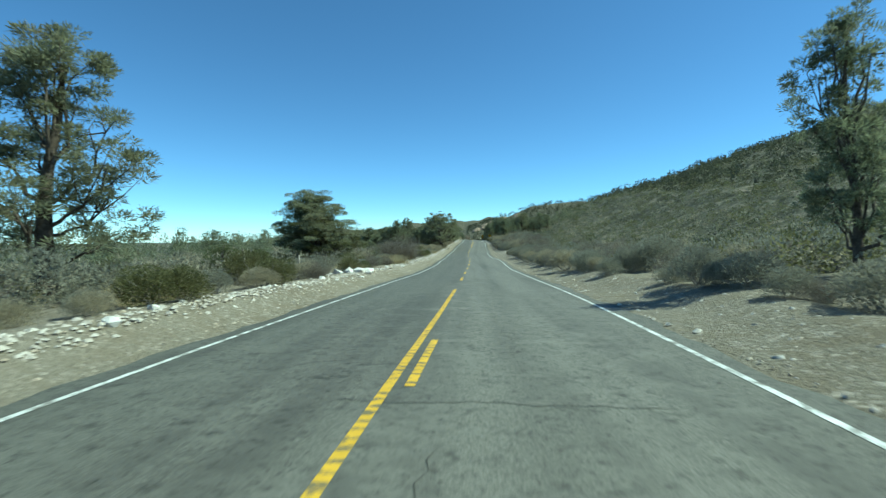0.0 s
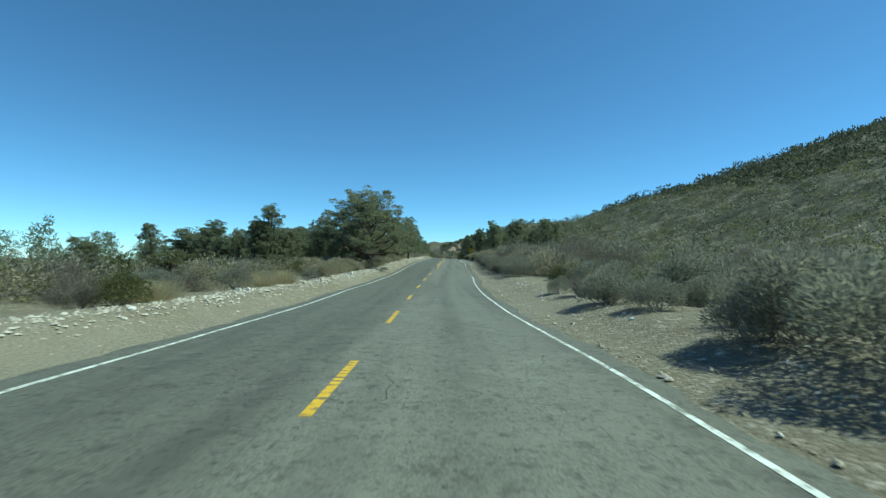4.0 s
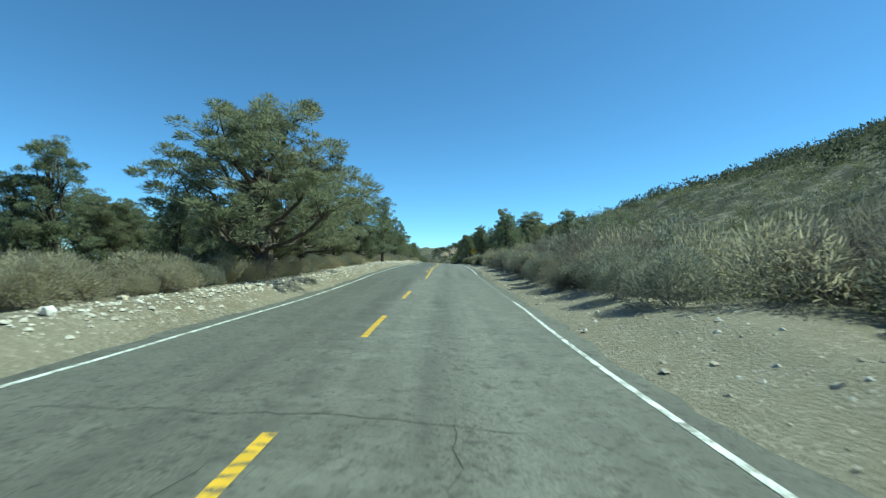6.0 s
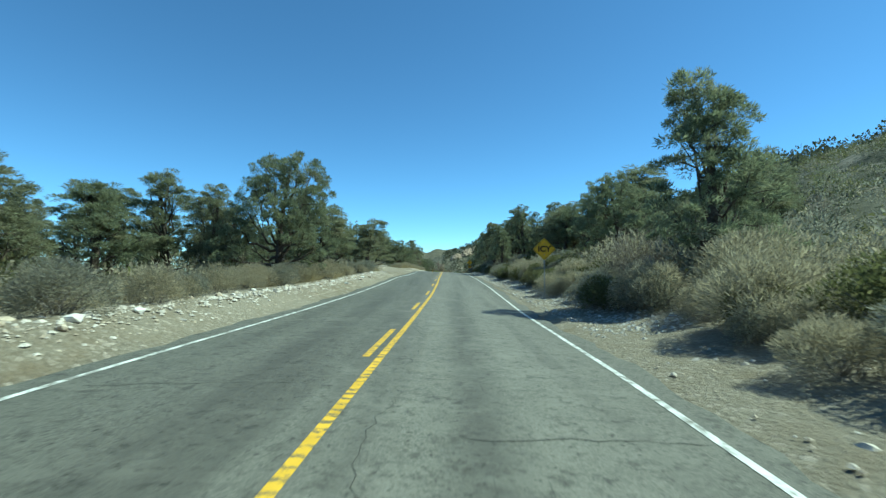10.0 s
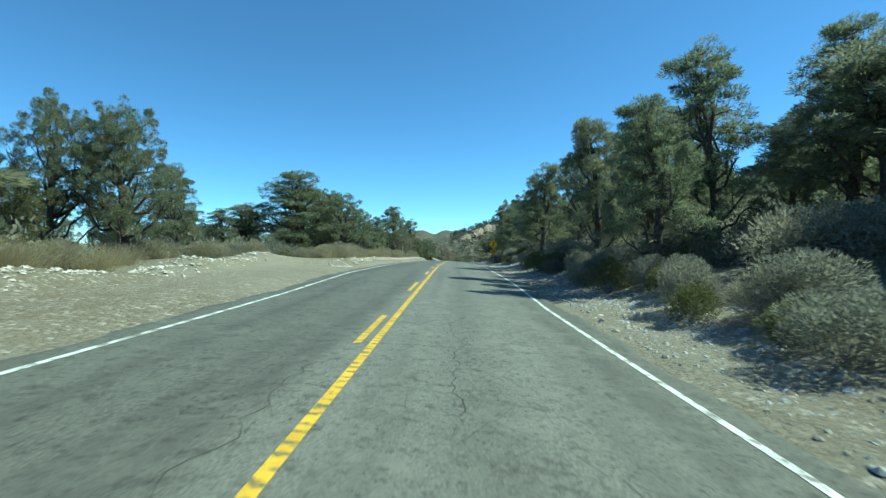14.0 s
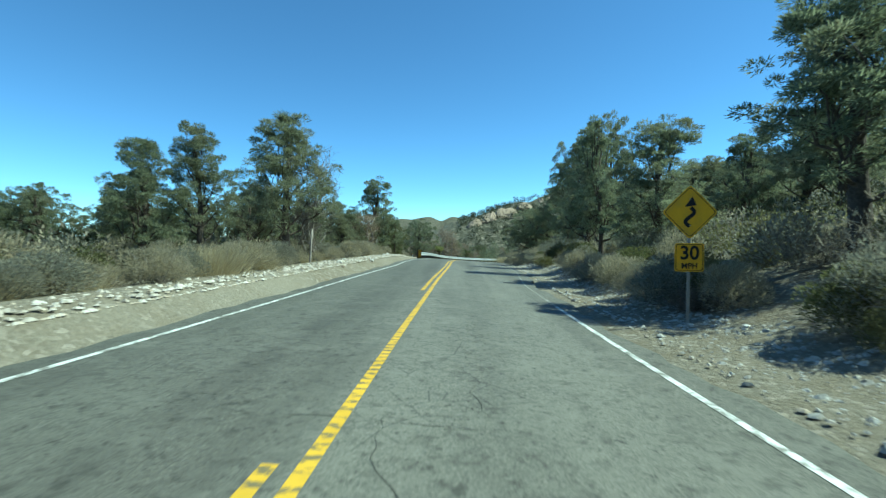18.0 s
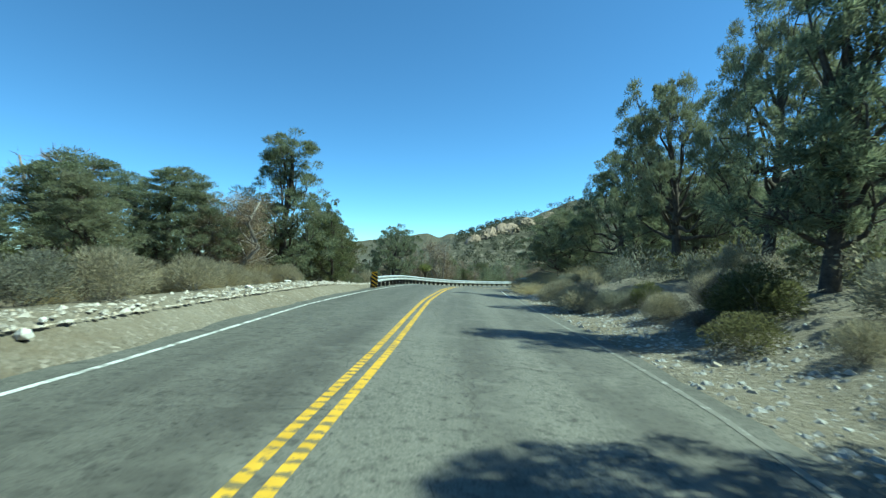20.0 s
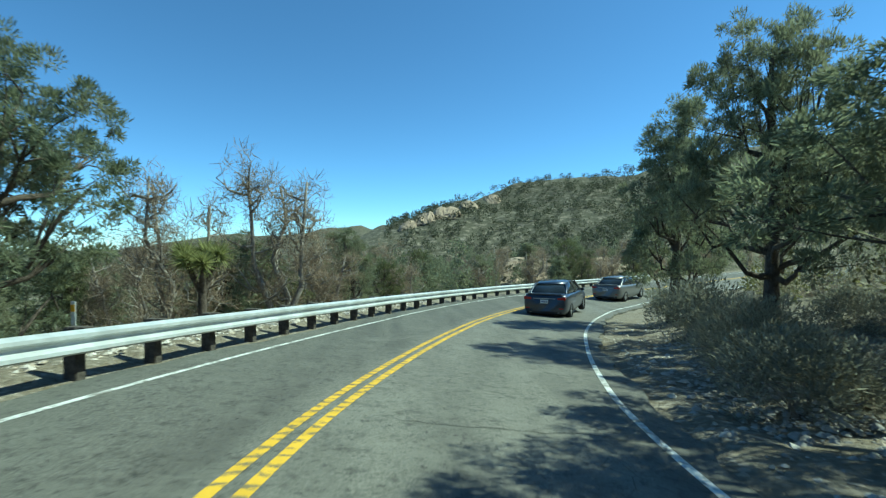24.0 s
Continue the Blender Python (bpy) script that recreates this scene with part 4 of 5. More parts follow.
def sedan(paint, label, place, turn):
    ob = tagged(new("sedan"), label, "car", "cars on the road")
    ob.matrix_world = Matrix.Translation(place) @ Matrix.Rotation(turn, 4, "Z")
    def shell(w, bottom, low, belt, top):
        return [(0.0, bottom), (w * 0.86, bottom), (w * 0.97, low), (w, (low + belt) / 2), (w * 0.985, belt - 0.1), (w * 0.93, belt), (w * 0.8, top), (0.0, top + 0.015)]
    body = loft([(-2.33, shell(0.78, 0.36, 0.44, 0.86, 0.9)), (-2.27, shell(0.84, 0.26, 0.4, 0.95, 1.0)), (-2.0, shell(0.895, 0.22, 0.36, 0.98, 1.03)),
                 (-1.4, shell(0.905, 0.2, 0.34, 0.97, 1.0)), (0.0, shell(0.905, 0.18, 0.34, 0.94, 0.96)), (0.9, shell(0.905, 0.2, 0.34, 0.93, 0.97)),
                 (1.7, shell(0.895, 0.2, 0.34, 0.84, 0.9)), (2.2, shell(0.82, 0.22, 0.36, 0.72, 0.76)), (2.4, shell(0.66, 0.3, 0.4, 0.6, 0.64))])
    b = part("body", body, paint, ob, "", True)
    def cabin(w, z, tw, tz):
        return [(0.0, z), (w, z), (w * 0.985, z + (tz - z) * 0.3), (tw + (w - tw) * 0.25, z + (tz - z) * 0.78), (tw * 0.93, tz), (0.0, tz + 0.02)]
    part("cabin_glass", loft([(-1.78, cabin(0.7, 1.0, 0.68, 1.03)), (-1.15, cabin(0.78, 0.98, 0.62, 1.36)), (-0.6, cabin(0.8, 0.95, 0.63, 1.42)),
                              (0.15, cabin(0.8, 0.95, 0.63, 1.42)), (0.5, cabin(0.8, 0.95, 0.62, 1.36)), (1.25, cabin(0.74, 0.93, 0.7, 0.97))]), GLASS, ob, "dark tinted glass", True)
    roof = loft([(-1.22, [(0, 1.355), (0.6, 1.335), (0.61, 1.36), (0, 1.385)]), (-0.7, [(0, 1.42), (0.6, 1.4), (0.61, 1.43), (0, 1.455)]),
                 (0.2, [(0, 1.42), (0.6, 1.4), (0.61, 1.43), (0, 1.455)]), (0.56, [(0, 1.355), (0.58, 1.335), (0.59, 1.36), (0, 1.38)])])
    part("roof", roof, paint, ob, "", True)
    for s in (-1, 1):
        for y0, y1, n in ((-1.72, -1.2, "rear_pillar"), (0.52, 1.2, "front_pillar")):
            z0, z1 = (1.0, 1.36) if n == "rear_pillar" else (1.36, 0.96)
            x0, x1 = (0.73, 0.635) if n == "rear_pillar" else (0.625, 0.75)
            v, f = tube([(s * x0, y0, z0), (s * (x0 + x1) / 2 * 1.02, (y0 + y1) / 2, (z0 + z1) / 2), (s * x1, y1, z1)], [0.055, 0.05, 0.05], 6)
            child(n, mesh_of(n, v, f, paint, True), ob)
        v, f = tube([(s * 0.8, -0.35, 0.96), (s * 0.745, -0.35, 1.2), (s * 0.64, -0.38, 1.41)], [0.035, 0.03, 0.03], 5)
        child("door_pillar", mesh_of("door_pillar", v, f, PLASTIC, True), ob)
        part("tail_light", box_bm(min(s * 0.5, s * 0.84), -2.335, 0.78, max(s * 0.5, s * 0.84), -2.2, 0.93, 0.03), REDLENS, ob, "red tail light")
        part("bumper_reflector", box_bm(min(s * 0.58, s * 0.76), -2.345, 0.45, max(s * 0.58, s * 0.76), -2.3, 0.49, 0.01), REDLENS, ob)
        part("door_mirror", box_bm(min(s * 0.88, s * 1.04), 0.62, 0.95, max(s * 0.88, s * 1.04), 0.78, 1.08, 0.03), paint, ob)
        part("exhaust", box_bm(min(s * 0.5, s * 0.62), -2.34, 0.27, max(s * 0.5, s * 0.62), -2.2, 0.33, 0.02), ALLOY, ob)
        part("door_handle", box_bm(min(s * 0.895, s * 0.925), -0.75, 0.8, max(s * 0.895, s * 0.925), -0.57, 0.83, 0.008), paint, ob)
        for y in (-1.4, 1.38):
            wheel = child("wheel", None, ob)
            wheel.matrix_local = Matrix.Translation((s * 0.8, y, 0.325)) @ Matrix.Rotation(radians(90), 4, "Y")
            bm = bmesh.new()
            prof = [(0.21, -0.1), (0.3, -0.105), (0.325, -0.08), (0.328, 0.0), (0.325, 0.08), (0.3, 0.105), (0.21, 0.1)]
            n = 28
            rings = [[bm.verts.new((r * math.cos(k * 2 * math.pi / n), r * math.sin(k * 2 * math.pi / n), zz)) for k in range(n)] for r, zz in prof]
            for a, c2 in zip(rings[:-1], rings[1:]):
                for k in range(n):
                    bm.faces.new((a[k], a[(k + 1) % n], c2[(k + 1) % n], c2[k]))
            bmesh.ops.recalc_face_normals(bm, faces=bm.faces[:])
            part("tyre", bm, RUBBER, wheel, "", True)
            bm = bmesh.new()
            bmesh.ops.create_cone(bm, cap_ends=True, segments=24, radius1=0.215, radius2=0.2, depth=0.15)
            part("rim", bm, ALLOY, wheel)
            for k in range(5):
                bm = box_bm(0.03, -0.025, -0.09, 0.2, 0.025, 0.09, 0.01)
                bm.transform(Matrix.Rotation(k * 2 * math.pi / 5, 4, "Z"))
                part("spoke", bm, ALLOY, wheel)
    part("lower_bumper", box_bm(-0.7, -2.325, 0.24, 0.7, -2.1, 0.37, 0.03), PLASTIC, ob, "black lower bumper")
    part("boot_lip", box_bm(-0.72, -2.3, 0.985, 0.72, -2.15, 1.035, 0.02), paint, ob)
    part("brake_light", box_bm(-0.15, -1.66, 1.06, 0.15, -1.6, 1.085, 0.008), REDLENS, ob)
    plate = part("number_plate", box_bm(-0.155, -2.352, 0.66, 0.155, -2.34, 0.81, 0.006), PLATE, ob, "pale number plate with plain bars")
    for k in range(6):
        part("bar", box_bm(-0.115 + 0.042 * k, -2.3565, 0.7, -0.09 + 0.042 * k, -2.351, 0.765), BAR, plate)
    part("chrome_strip", box_bm(-0.45, -2.345, 0.84, 0.45, -2.325, 0.865, 0.006), ALLOY, ob)
    return ob


for y, paint, label in ((292.2, car_paint("dark_blue_paint", (0.022, 0.03, 0.05)), "dark blue four-door sedan on the road, brake lights off"),
                        (301.2, car_paint("grey_paint", (0.12, 0.125, 0.125)), "grey four-door sedan driving ahead in the bend")):
    i = line_index(y)
    p, turn = on_line(i, 1.65, -0.02)
    sedan(paint, label, p, turn)


# ---- trees: kind, x, y, height, crown width ----
TREES = [
    ('O', -4.2, 98.9, 7.2, 8.5),
    ('P', -3.1, 116.8, 5.1, 4.2),
    ('T', -2.2, 125.7, 6.1, 2.5),
    ('O', -3.6, 149.5, 6.0, 4.2),
    ('T', -9.2, 150.3, 5.2, 2.5),
    ('P', 12.5, 141.8, 6.8, 3.6),
    ('P', -3.7, 175.4, 5.2, 4.2),
    ('O', 17.2, 258.6, 9.8, 5.2),
    ('O', 14.3, 274.0, 6.2, 6.0),
    ('P', -2.7, 255.0, 6.9, 3.7),
    ('O', -0.9, 280.5, 6.9, 4.7),
    ('O', -15.0, 126.0, 6.8, 4.6),
    ('J', -5.6, 119.5, 2.4, 3.4),
    ('J', -6.2, 106.0, 2.2, 3.5),
    ('J', -4.1, 122.0, 2.4, 3.3),
    ('O', -5.2, 108.0, 6.6, 6.2),
    ('O', -7.2, 213.3, 6.4, 5.6),
    ('O', 16.6, 250.3, 9.8, 4.6),
    ('O', 17.7, 268.7, 9.0, 6.2),
    ('P', 16.4, 262.6, 4.2, 2.4),
    ('P', 21.0, 273.0, 6.0, 3.6),
    ('P', 19.5, 261.5, 5.2, 3.2),
    ('T', 13.2, 243.0, 7.6, 2.8),
    ('O', -6.1, 104.0, 4.6, 3.0),
    ('P', -9.6, 132.0, 4.4, 3.8),
    ('O', 15.3, 158.0, 5.7, 4.6),
    ('P', 17.9, 185.0, 5.7, 6.2),
    ('P', 15.0, 197.0, 6.6, 4.6),
    ('P', -6.3, 246.0, 4.0, 3.3),
    ('D', -2.7, 250.0, 3.5, 2.8),
    ('P', -13.3, 14.0, 7.9, 4.8),
    ('P', -12.1, 39.5, 6.6, 7.6),
    ('J', -11.5, 21.9, 1.7, 1.5),
    ('J', -12.0, 39.0, 4.4, 6.8),
    ('P', -13.4, 40.5, 5.9, 5.0),
    ('T', 9.7, 10.9, 6.4, 1.7),
    ('P', -14.8, 78.0, 2.3, 2.6),
    ('J', -12.0, 80.0, 1.9, 3.2),
    ('T', -14.0, 101.0, 6.1, 2.5),
    ('P', -15.2, 100.0, 4.5, 2.4),
    ('J', -17.5, 110.0, 4.2, 2.5),
    ('P', -11.0, 148.0, 4.7, 3.7),
    ('T', -6.9, 150.0, 4.6, 2.0),
    ('P', -3.3, 156.0, 4.3, 3.4),
    ('J', -12.6, 146.0, 2.5, 2.7),
    ('P', 20.8, 169.0, 7.4, 5.8),
    ('P', 17.6, 180.0, 5.6, 6.2),
    ('T', -8.3, 168.0, 6.6, 2.9),
    ('P', -10.7, 172.0, 4.4, 2.0),
    ('P', -15.2, 180.0, 5.0, 3.1),
    ('P', -15.5, 184.0, 4.7, 3.2),
    ('O', -6.5, 175.0, 4.3, 3.5),
    ('T', 17.4, 196.0, 7.0, 2.4),
    ('P', 18.6, 187.0, 6.7, 3.6),
    ('O', 19.0, 177.0, 6.3, 5.0),
    ('P', 24.6, 177.0, 5.3, 4.4),
    ('O', -9.3, 187.0, 6.0, 3.0),
    ('O', -6.5, 187.0, 5.5, 3.4),
    ('J', -7.7, 184.0, 3.2, 2.0),
    ('T', -11.0, 198.0, 5.4, 2.5),
    ('T', -9.6, 201.0, 3.3, 2.2),
    ('P', -6.3, 205.0, 6.0, 5.9),
    ('O', -3.1, 205.5, 4.6, 4.4),
    ('P', 11.0, 190.4, 6.1, 2.7),
    ('P', 11.4, 185.5, 5.3, 2.8),
    ('P', 10.9, 202.3, 6.3, 3.4),
    ('T', 14.6, 188.0, 7.4, 3.0),
    ('P', 14.9, 194.6, 7.0, 3.2),
    ('P', 20.1, 192.0, 4.7, 2.6),
    ('P', 22.7, 192.0, 5.2, 3.1),
    ('P', 12.1, 214.0, 3.7, 2.7),
    ('O', 14.4, 206.0, 7.2, 4.8),
    ('O', 13.7, 193.5, 6.5, 2.8),
    ('P', 12.7, 231.0, 5.4, 3.5),
    ('T', 12.1, 236.0, 6.8, 1.5),
    ('J', 14.3, 217.0, 2.8, 1.8),
    ('P', 13.6, 212.0, 4.1, 2.3),
    ('O', -4.7, 219.5, 4.8, 2.2),
    ('P', -5.2, 227.0, 4.2, 2.0),
    ('P', -4.1, 228.5, 4.7, 2.2),
    ('P', -2.8, 233.6, 6.8, 3.7),
    ('P', 14.0, 223.0, 6.6, 3.7),
    ('P', 14.2, 219.0, 3.2, 1.7),
    ('P', 14.0, 217.0, 3.3, 1.6),
    ('D', -2.8, 237.0, 5.5, 1.9),
    ('P', -2.7, 243.0, 2.8, 1.8),
    ('P', -3.5, 249.0, 3.6, 2.1),
    ('J', -1.2, 258.0, 3.8, 2.1),
    ('P', 14.0, 244.0, 3.4, 1.7),
    ('D', -5.1, 255.0, 4.5, 2.3),
    ('J', -1.7, 262.0, 3.6, 2.7),
    ('O', -3.3, 263.0, 6.2, 3.2),
    ('P', -3.7, 265.5, 6.2, 1.9),
    ('P', -3.1, 267.0, 5.4, 1.5),
    ('J', -4.1, 273.0, 5.7, 2.4),
    ('P', 17.8, 278.0, 6.1, 3.4),
    ('D', -7.6, 284.0, 6.8, 2.6),
    ('D', 0.6, 286.0, 5.8, 2.6),
    ('D', 3.3, 288.0, 5.8, 2.8),
    ('P', 16.9, 287.0, 7.5, 2.5),
    ('O', 15.9, 281.4, 7.0, 4.0),
    ('P', 4.7, 300.0, 6.1, 3.4),
    ('P', -5.4, 257.2, 5.3, 3.2),
    ('D', -4.4, 259.6, 5.2, 2.8),
    ('P', -6.2, 261.8, 4.7, 3.0),
    ('J', -3.4, 258.0, 3.6, 3.0),
    ('P', -7.6, 252.0, 4.5, 3.2),
    ('P', -5.4, 250.6, 4.2, 3.0),
    ('J', -4.6, 253.2, 3.0, 3.0),
    ('D', -7.2, 247.6, 3.9, 2.6),
    ('P', -7.8, 243.6, 4.2, 3.2),
    ('J', -5.2, 267.5, 3.8, 2.8),
    ('P', -7.0, 269.5, 5.0, 2.8),
    ('O', -9.2, 282.5, 7.4, 3.6),
    ('D', -6.0, 281.0, 6.6, 2.8),
    ('P', -11.5, 279.0, 6.0, 3.4),
]

rnd = random.Random(5)
for kind, x, y, h, w in TREES:
    plant_tree(kind, x, y, h * 1.02, max(w * 1.05, (0.45 if kind != "T" else 0.33) * h), rnd)



def woods(count, y0, y1, near, far, tall, seed, kinds="PPTOP"):
    """Pines of the wood behind the first row, kept apart from each other."""
    w = random.Random(seed)
    placed = [(x, y) for _, x, y, _, _ in TREES]
    tries = 0
    while count and tries < 4000:
        tries += 1
        x, y = beside(w.uniform(y0, y1), w.uniform(near, far))
        if min((x - a) ** 2 + (y - b) ** 2 for a, b in placed) < 5.5:
            continue
        h = w.uniform(*tall)
        plant_tree(w.choice(kinds), x, y, h, h * w.uniform(0.45, 0.75), w)
        placed.append((x, y))
        count -= 1


woods(58, 160, 300, 15, 27, (3.8, 6.4), 3)
woods(28, 98, 130, -15, -28, (3.4, 5.0), 4)
woods(16, 178, 200, -16, -28, (3.0, 4.6), 6)
woods(26, 206, 250, -13, -26, (3.0, 4.6), 5)
woods(26, 128, 168, -11, -24, (3.4, 5.2), 7)
woods(26, 198, 256, -9.5, -18, (2.8, 4.4), 8)
woods(12, 102, 128, -11, -18, (3.0, 4.6), 9)
woods(44, 262, 335, -8, -20, (4.0, 5.4), 10, "DPJDPDJ")
woods(30, 268, 345, -20, -40, (5.0, 6.6), 12, "DPPJD")

# ---- single shrubs: kind, x, y, height, width ----
SHRUBS = [("bare", -6.2, 49.4, 3.0, 4.4), ("bare", -7.9, 50.6, 2.7, 4.2), ("bare", -7.2, 48.0, 2.3, 3.6), ("bare", -7.6, 52.5, 2.4, 3.6), ("green", -9.0, 20.0, 1.7, 2.4), ("green", -8.4, 17.5, 1.3, 2.0),
          ("brush", -5.7, 93.6, 1.35, 3.2), ("brush", -7.6, 92.6, 1.4, 3.2), ("brush", -6.4, 95.5, 1.2, 2.6), ("green", 10.6, 86.8, 1.2, 1.7), ("sage", 8.6, 91.5, 1.5, 2.6),
          ("bare", 10.4, 98.0, 2.3, 4.2), ("bare", 11.6, 104.5, 2.6, 4.6), ("bare", 9.9, 112.0, 2.2, 3.6), ("brush", 10.4, 125.0, 1.6, 2.8),
          ("brush", 9.8, 140.5, 1.5, 2.4), ("brush", 11.4, 138.5, 1.9, 3.2), ("brush", 9.9, 136.0, 1.6, 2.6), ("brush", 10.4, 165.0, 1.4, 2.4), ("green", 9.9, 168.0, 1.1, 1.8),
          ("brush", -3.6, 209.5, 1.1, 2.4), ("brush", -3.9, 212.3, 1.3, 2.8), ("brush", -3.3, 218.6, 1.2, 2.6), ("grass", -3.4, 215.0, 0.9, 2.4), ("grass", 13.5, 266.5, 0.9, 3.0), ("grass", 12.2, 268.6, 0.8, 2.8), ("grass", 14.8, 264.4, 0.9, 3.0),
          ("brush", -6.6, 222.5, 1.5, 3.2), ("brush", -4.8, 219.0, 1.3, 2.6), ("brush", -7.6, 216.5, 1.4, 2.8), ("sage", 12.4, 262.5, 0.8, 1.8),
          ("sage", 11.0, 266.5, 0.9, 2.0), ("brush", 11.6, 273.2, 1.3, 2.2), ("sage", 12.4, 271.8, 1.4, 2.6), ("brush", 10.6, 271.0, 1.3, 2.2),
          ("sage", 15.0, 283.0, 1.7, 2.9), ("brush", 13.0, 278.6, 1.4, 2.4), ("sage", 12.0, 276.4, 1.2, 2.2), ("brush", 17.0, 286.5, 1.3, 2.6), ("brush", -2.3, 273.8, 2.5, 2.8), ("brush", -3.9, 275.6, 2.8, 3.0), ("brush", -2.5, 281.0, 3.0, 3.8), ("bare", 12.0, 38.5, 1.9, 3.4), ("brush", 9.5, 249.0, 1.0, 1.9), ("brush", 9.7, 252.0, 1.1, 2.0),
          ("brush", 9.8, 255.5, 0.7, 1.6), ("sage", 10.0, 263.8, 0.8, 1.7), ("grass", 10.6, 263.0, 0.8, 2.6)]
for kind, x, y, h, w in SHRUBS:
    plant_shrub(kind, x, y, h, w, rnd)


def scrub():
    r = random.Random(11)
    for side in (-1, 1):
        y = -4.0
        while y < 286:
            y += (r.uniform(0.6, 1.2) if y < 80 else r.uniform(0.3, 0.62)) if side < 0 else r.uniform(0.6, 1.2) if y < 118 else r.uniform(0.32, 0.7)
            if side < 0:
                if y > 254:
                    break
                off = -r.choice([r.uniform(6.0, 8), r.uniform(6.3, 12.5)])
                kinds = ["sage", "sage", "brush", "green", "bare", "grass"] if y < 80 else ["brush", "brush", "grass", "sage", "brush"]
                size = r.uniform(0.5, 1.1)
                off += float(drawn_in(y))
                if 168 < y < 196:
                    off -= 3.4
            else:
                open_dirt = 76 < y < 93
                near = 9.6 if open_dirt else 6.1 if y < 95 else 5.7
                off = r.choice([near + r.uniform(0, 1.3), near + r.uniform(0.5, 6.5)])
                kinds = ["sage", "sage", "bare", "brush", "bare", "sage"] if y < 130 else ["sage", "green", "green", "brush", "sage"] if y < 205 else ["sage", "brush", "green", "sage", "bare"] if y < 250 else ["sage", "sage", "brush", "sage", "bare"]
                size = r.uniform(0.7, 1.55) * (1.3 if 20 < y < 130 else 1.0)
                if off < near + 1.3:
                    size *= 0.8
                if y > 238:
                    size *= 0.72
                if 253 < y < 268:
                    size *= 0.7
                    if r.random() < 0.55:
                        continue
            x, yy = beside(y, off)
            plant_shrub(r.choice(kinds), x, yy, size, size * r.uniform(1.3, 2.0), r)


scrub()


# ---- yuccas ----
YUCCA = leafy("yucca_leaves", (0.14, 0.16, 0.05), (0.42, 0.42, 0.17))


def yucca(x, y, h, heads, seed):
    r = np.random.RandomState(seed)
    ob = tagged(new("joshua_tree" if heads > 2 else "yucca"), "spiky green yucca with shaggy dry trunk", "yucca")
    ob.location = (x, y, ground_at(x, y))
    fork = h * 0.85
    tubes, roots, ways = [], [], []
    for k in range(heads):
        az = k * 6.28 / heads + r.uniform(0, 1)
        end = np.array([math.cos(az) * h * 0.17, math.sin(az) * h * 0.17, h * r.uniform(0.82, 0.95)]) if heads > 1 else np.array([0, 0, h * 0.55])
        tubes.append(tube([(0, 0, -0.2), (0, 0, fork * 0.6), end * (0.55, 0.55, 0.8), end], [0.12, 0.1, 0.08, 0.06], 7))
        n = 320
        d = unit(r.normal(size=(n, 3)) + (0, 0, 0.35))
        roots.append(end + d * 0.06)
        ways.append(d)
    child("trunk", mesh_of("trunk", *joined(tubes), BARK, True), ob)
    child("leaf_rosette", quad_mesh("leaf_rosette", blades(r, np.concatenate(roots), np.concatenate(ways), 0.34, 0.03, 0.08), YUCCA), ob)


yucca(2.1, 284.1, 2.4, 5, 3)
yucca(-2.4, 216.4, 1.5, 1, 4)
yucca(-9.0, 147.5, 1.4, 1, 5)
yucca(-2.9, 214.9, 1.1, 1, 6)


# ---- far scrub and woods, too many to count ----
def template(seed, n, size, wide, tall, base=0.0, thin=0.55):
    r = np.random.RandomState(seed)
    d = unit(r.normal(size=(n, 3)))
    lump = 0.6 + 0.4 * r.rand(n)
    roots = d * lump[:, None] * (wide / 2, wide / 2, tall / 2) + (0, 0, base + tall / 2)
    return blades(r, roots, d + r.normal(0, 0.5, (n, 3)) + (0, 0, 0.4), size, size * thin, 0.5)


def scatter(name, label, category, mat, forms, places, sizes, seed):
    r = np.random.RandomState(seed)
    heights = ground_height(places[:, 0], places[:, 1])
    out = []
    for (x, y), z, s in zip(places, heights, sizes):
        a = r.uniform(0, 6.28)
        t = forms[r.randint(len(forms))]
        rot = np.array([[math.cos(a), -math.sin(a), 0], [math.sin(a), math.cos(a), 0], [0, 0, r.uniform(0.8, 1.25)]])
        out.append(t @ rot.T * s + (x, y, z - 0.05))
    tagged(new(name, quad_mesh(name, np.concatenate(out), mat)), label, category, kind="stuff")


def field(n, x0, x1, y0, y1, seed, near, far):
    """Random places between two distances from the road."""
    r = np.random.RandomState(seed)
    p = np.stack([r.uniform(x0, x1, n), r.uniform(y0, y1, n)], 1)
    _, u = road_coords(p[:, 0], p[:, 1])
    return p[(u > near) & (u < far)] if far > near else p[(u < near) & (u > far)]


def verge(n, seed, near, far, y0=-12, y1=300):
    """Random places on one side, thicker towards the road."""
    r = np.random.RandomState(seed)
    i = r.randint(int(np.argmin(np.abs(LINE[:, 1] - y0))), int(np.argmin(np.abs(LINE[:, 1] - y1))), n)
    u = near + (far - near) * r.rand(n) ** 1.9
    return LINE[i] + SIDE[i] * u[:, None] + r.uniform(-0.3, 0.3, (n, 2))


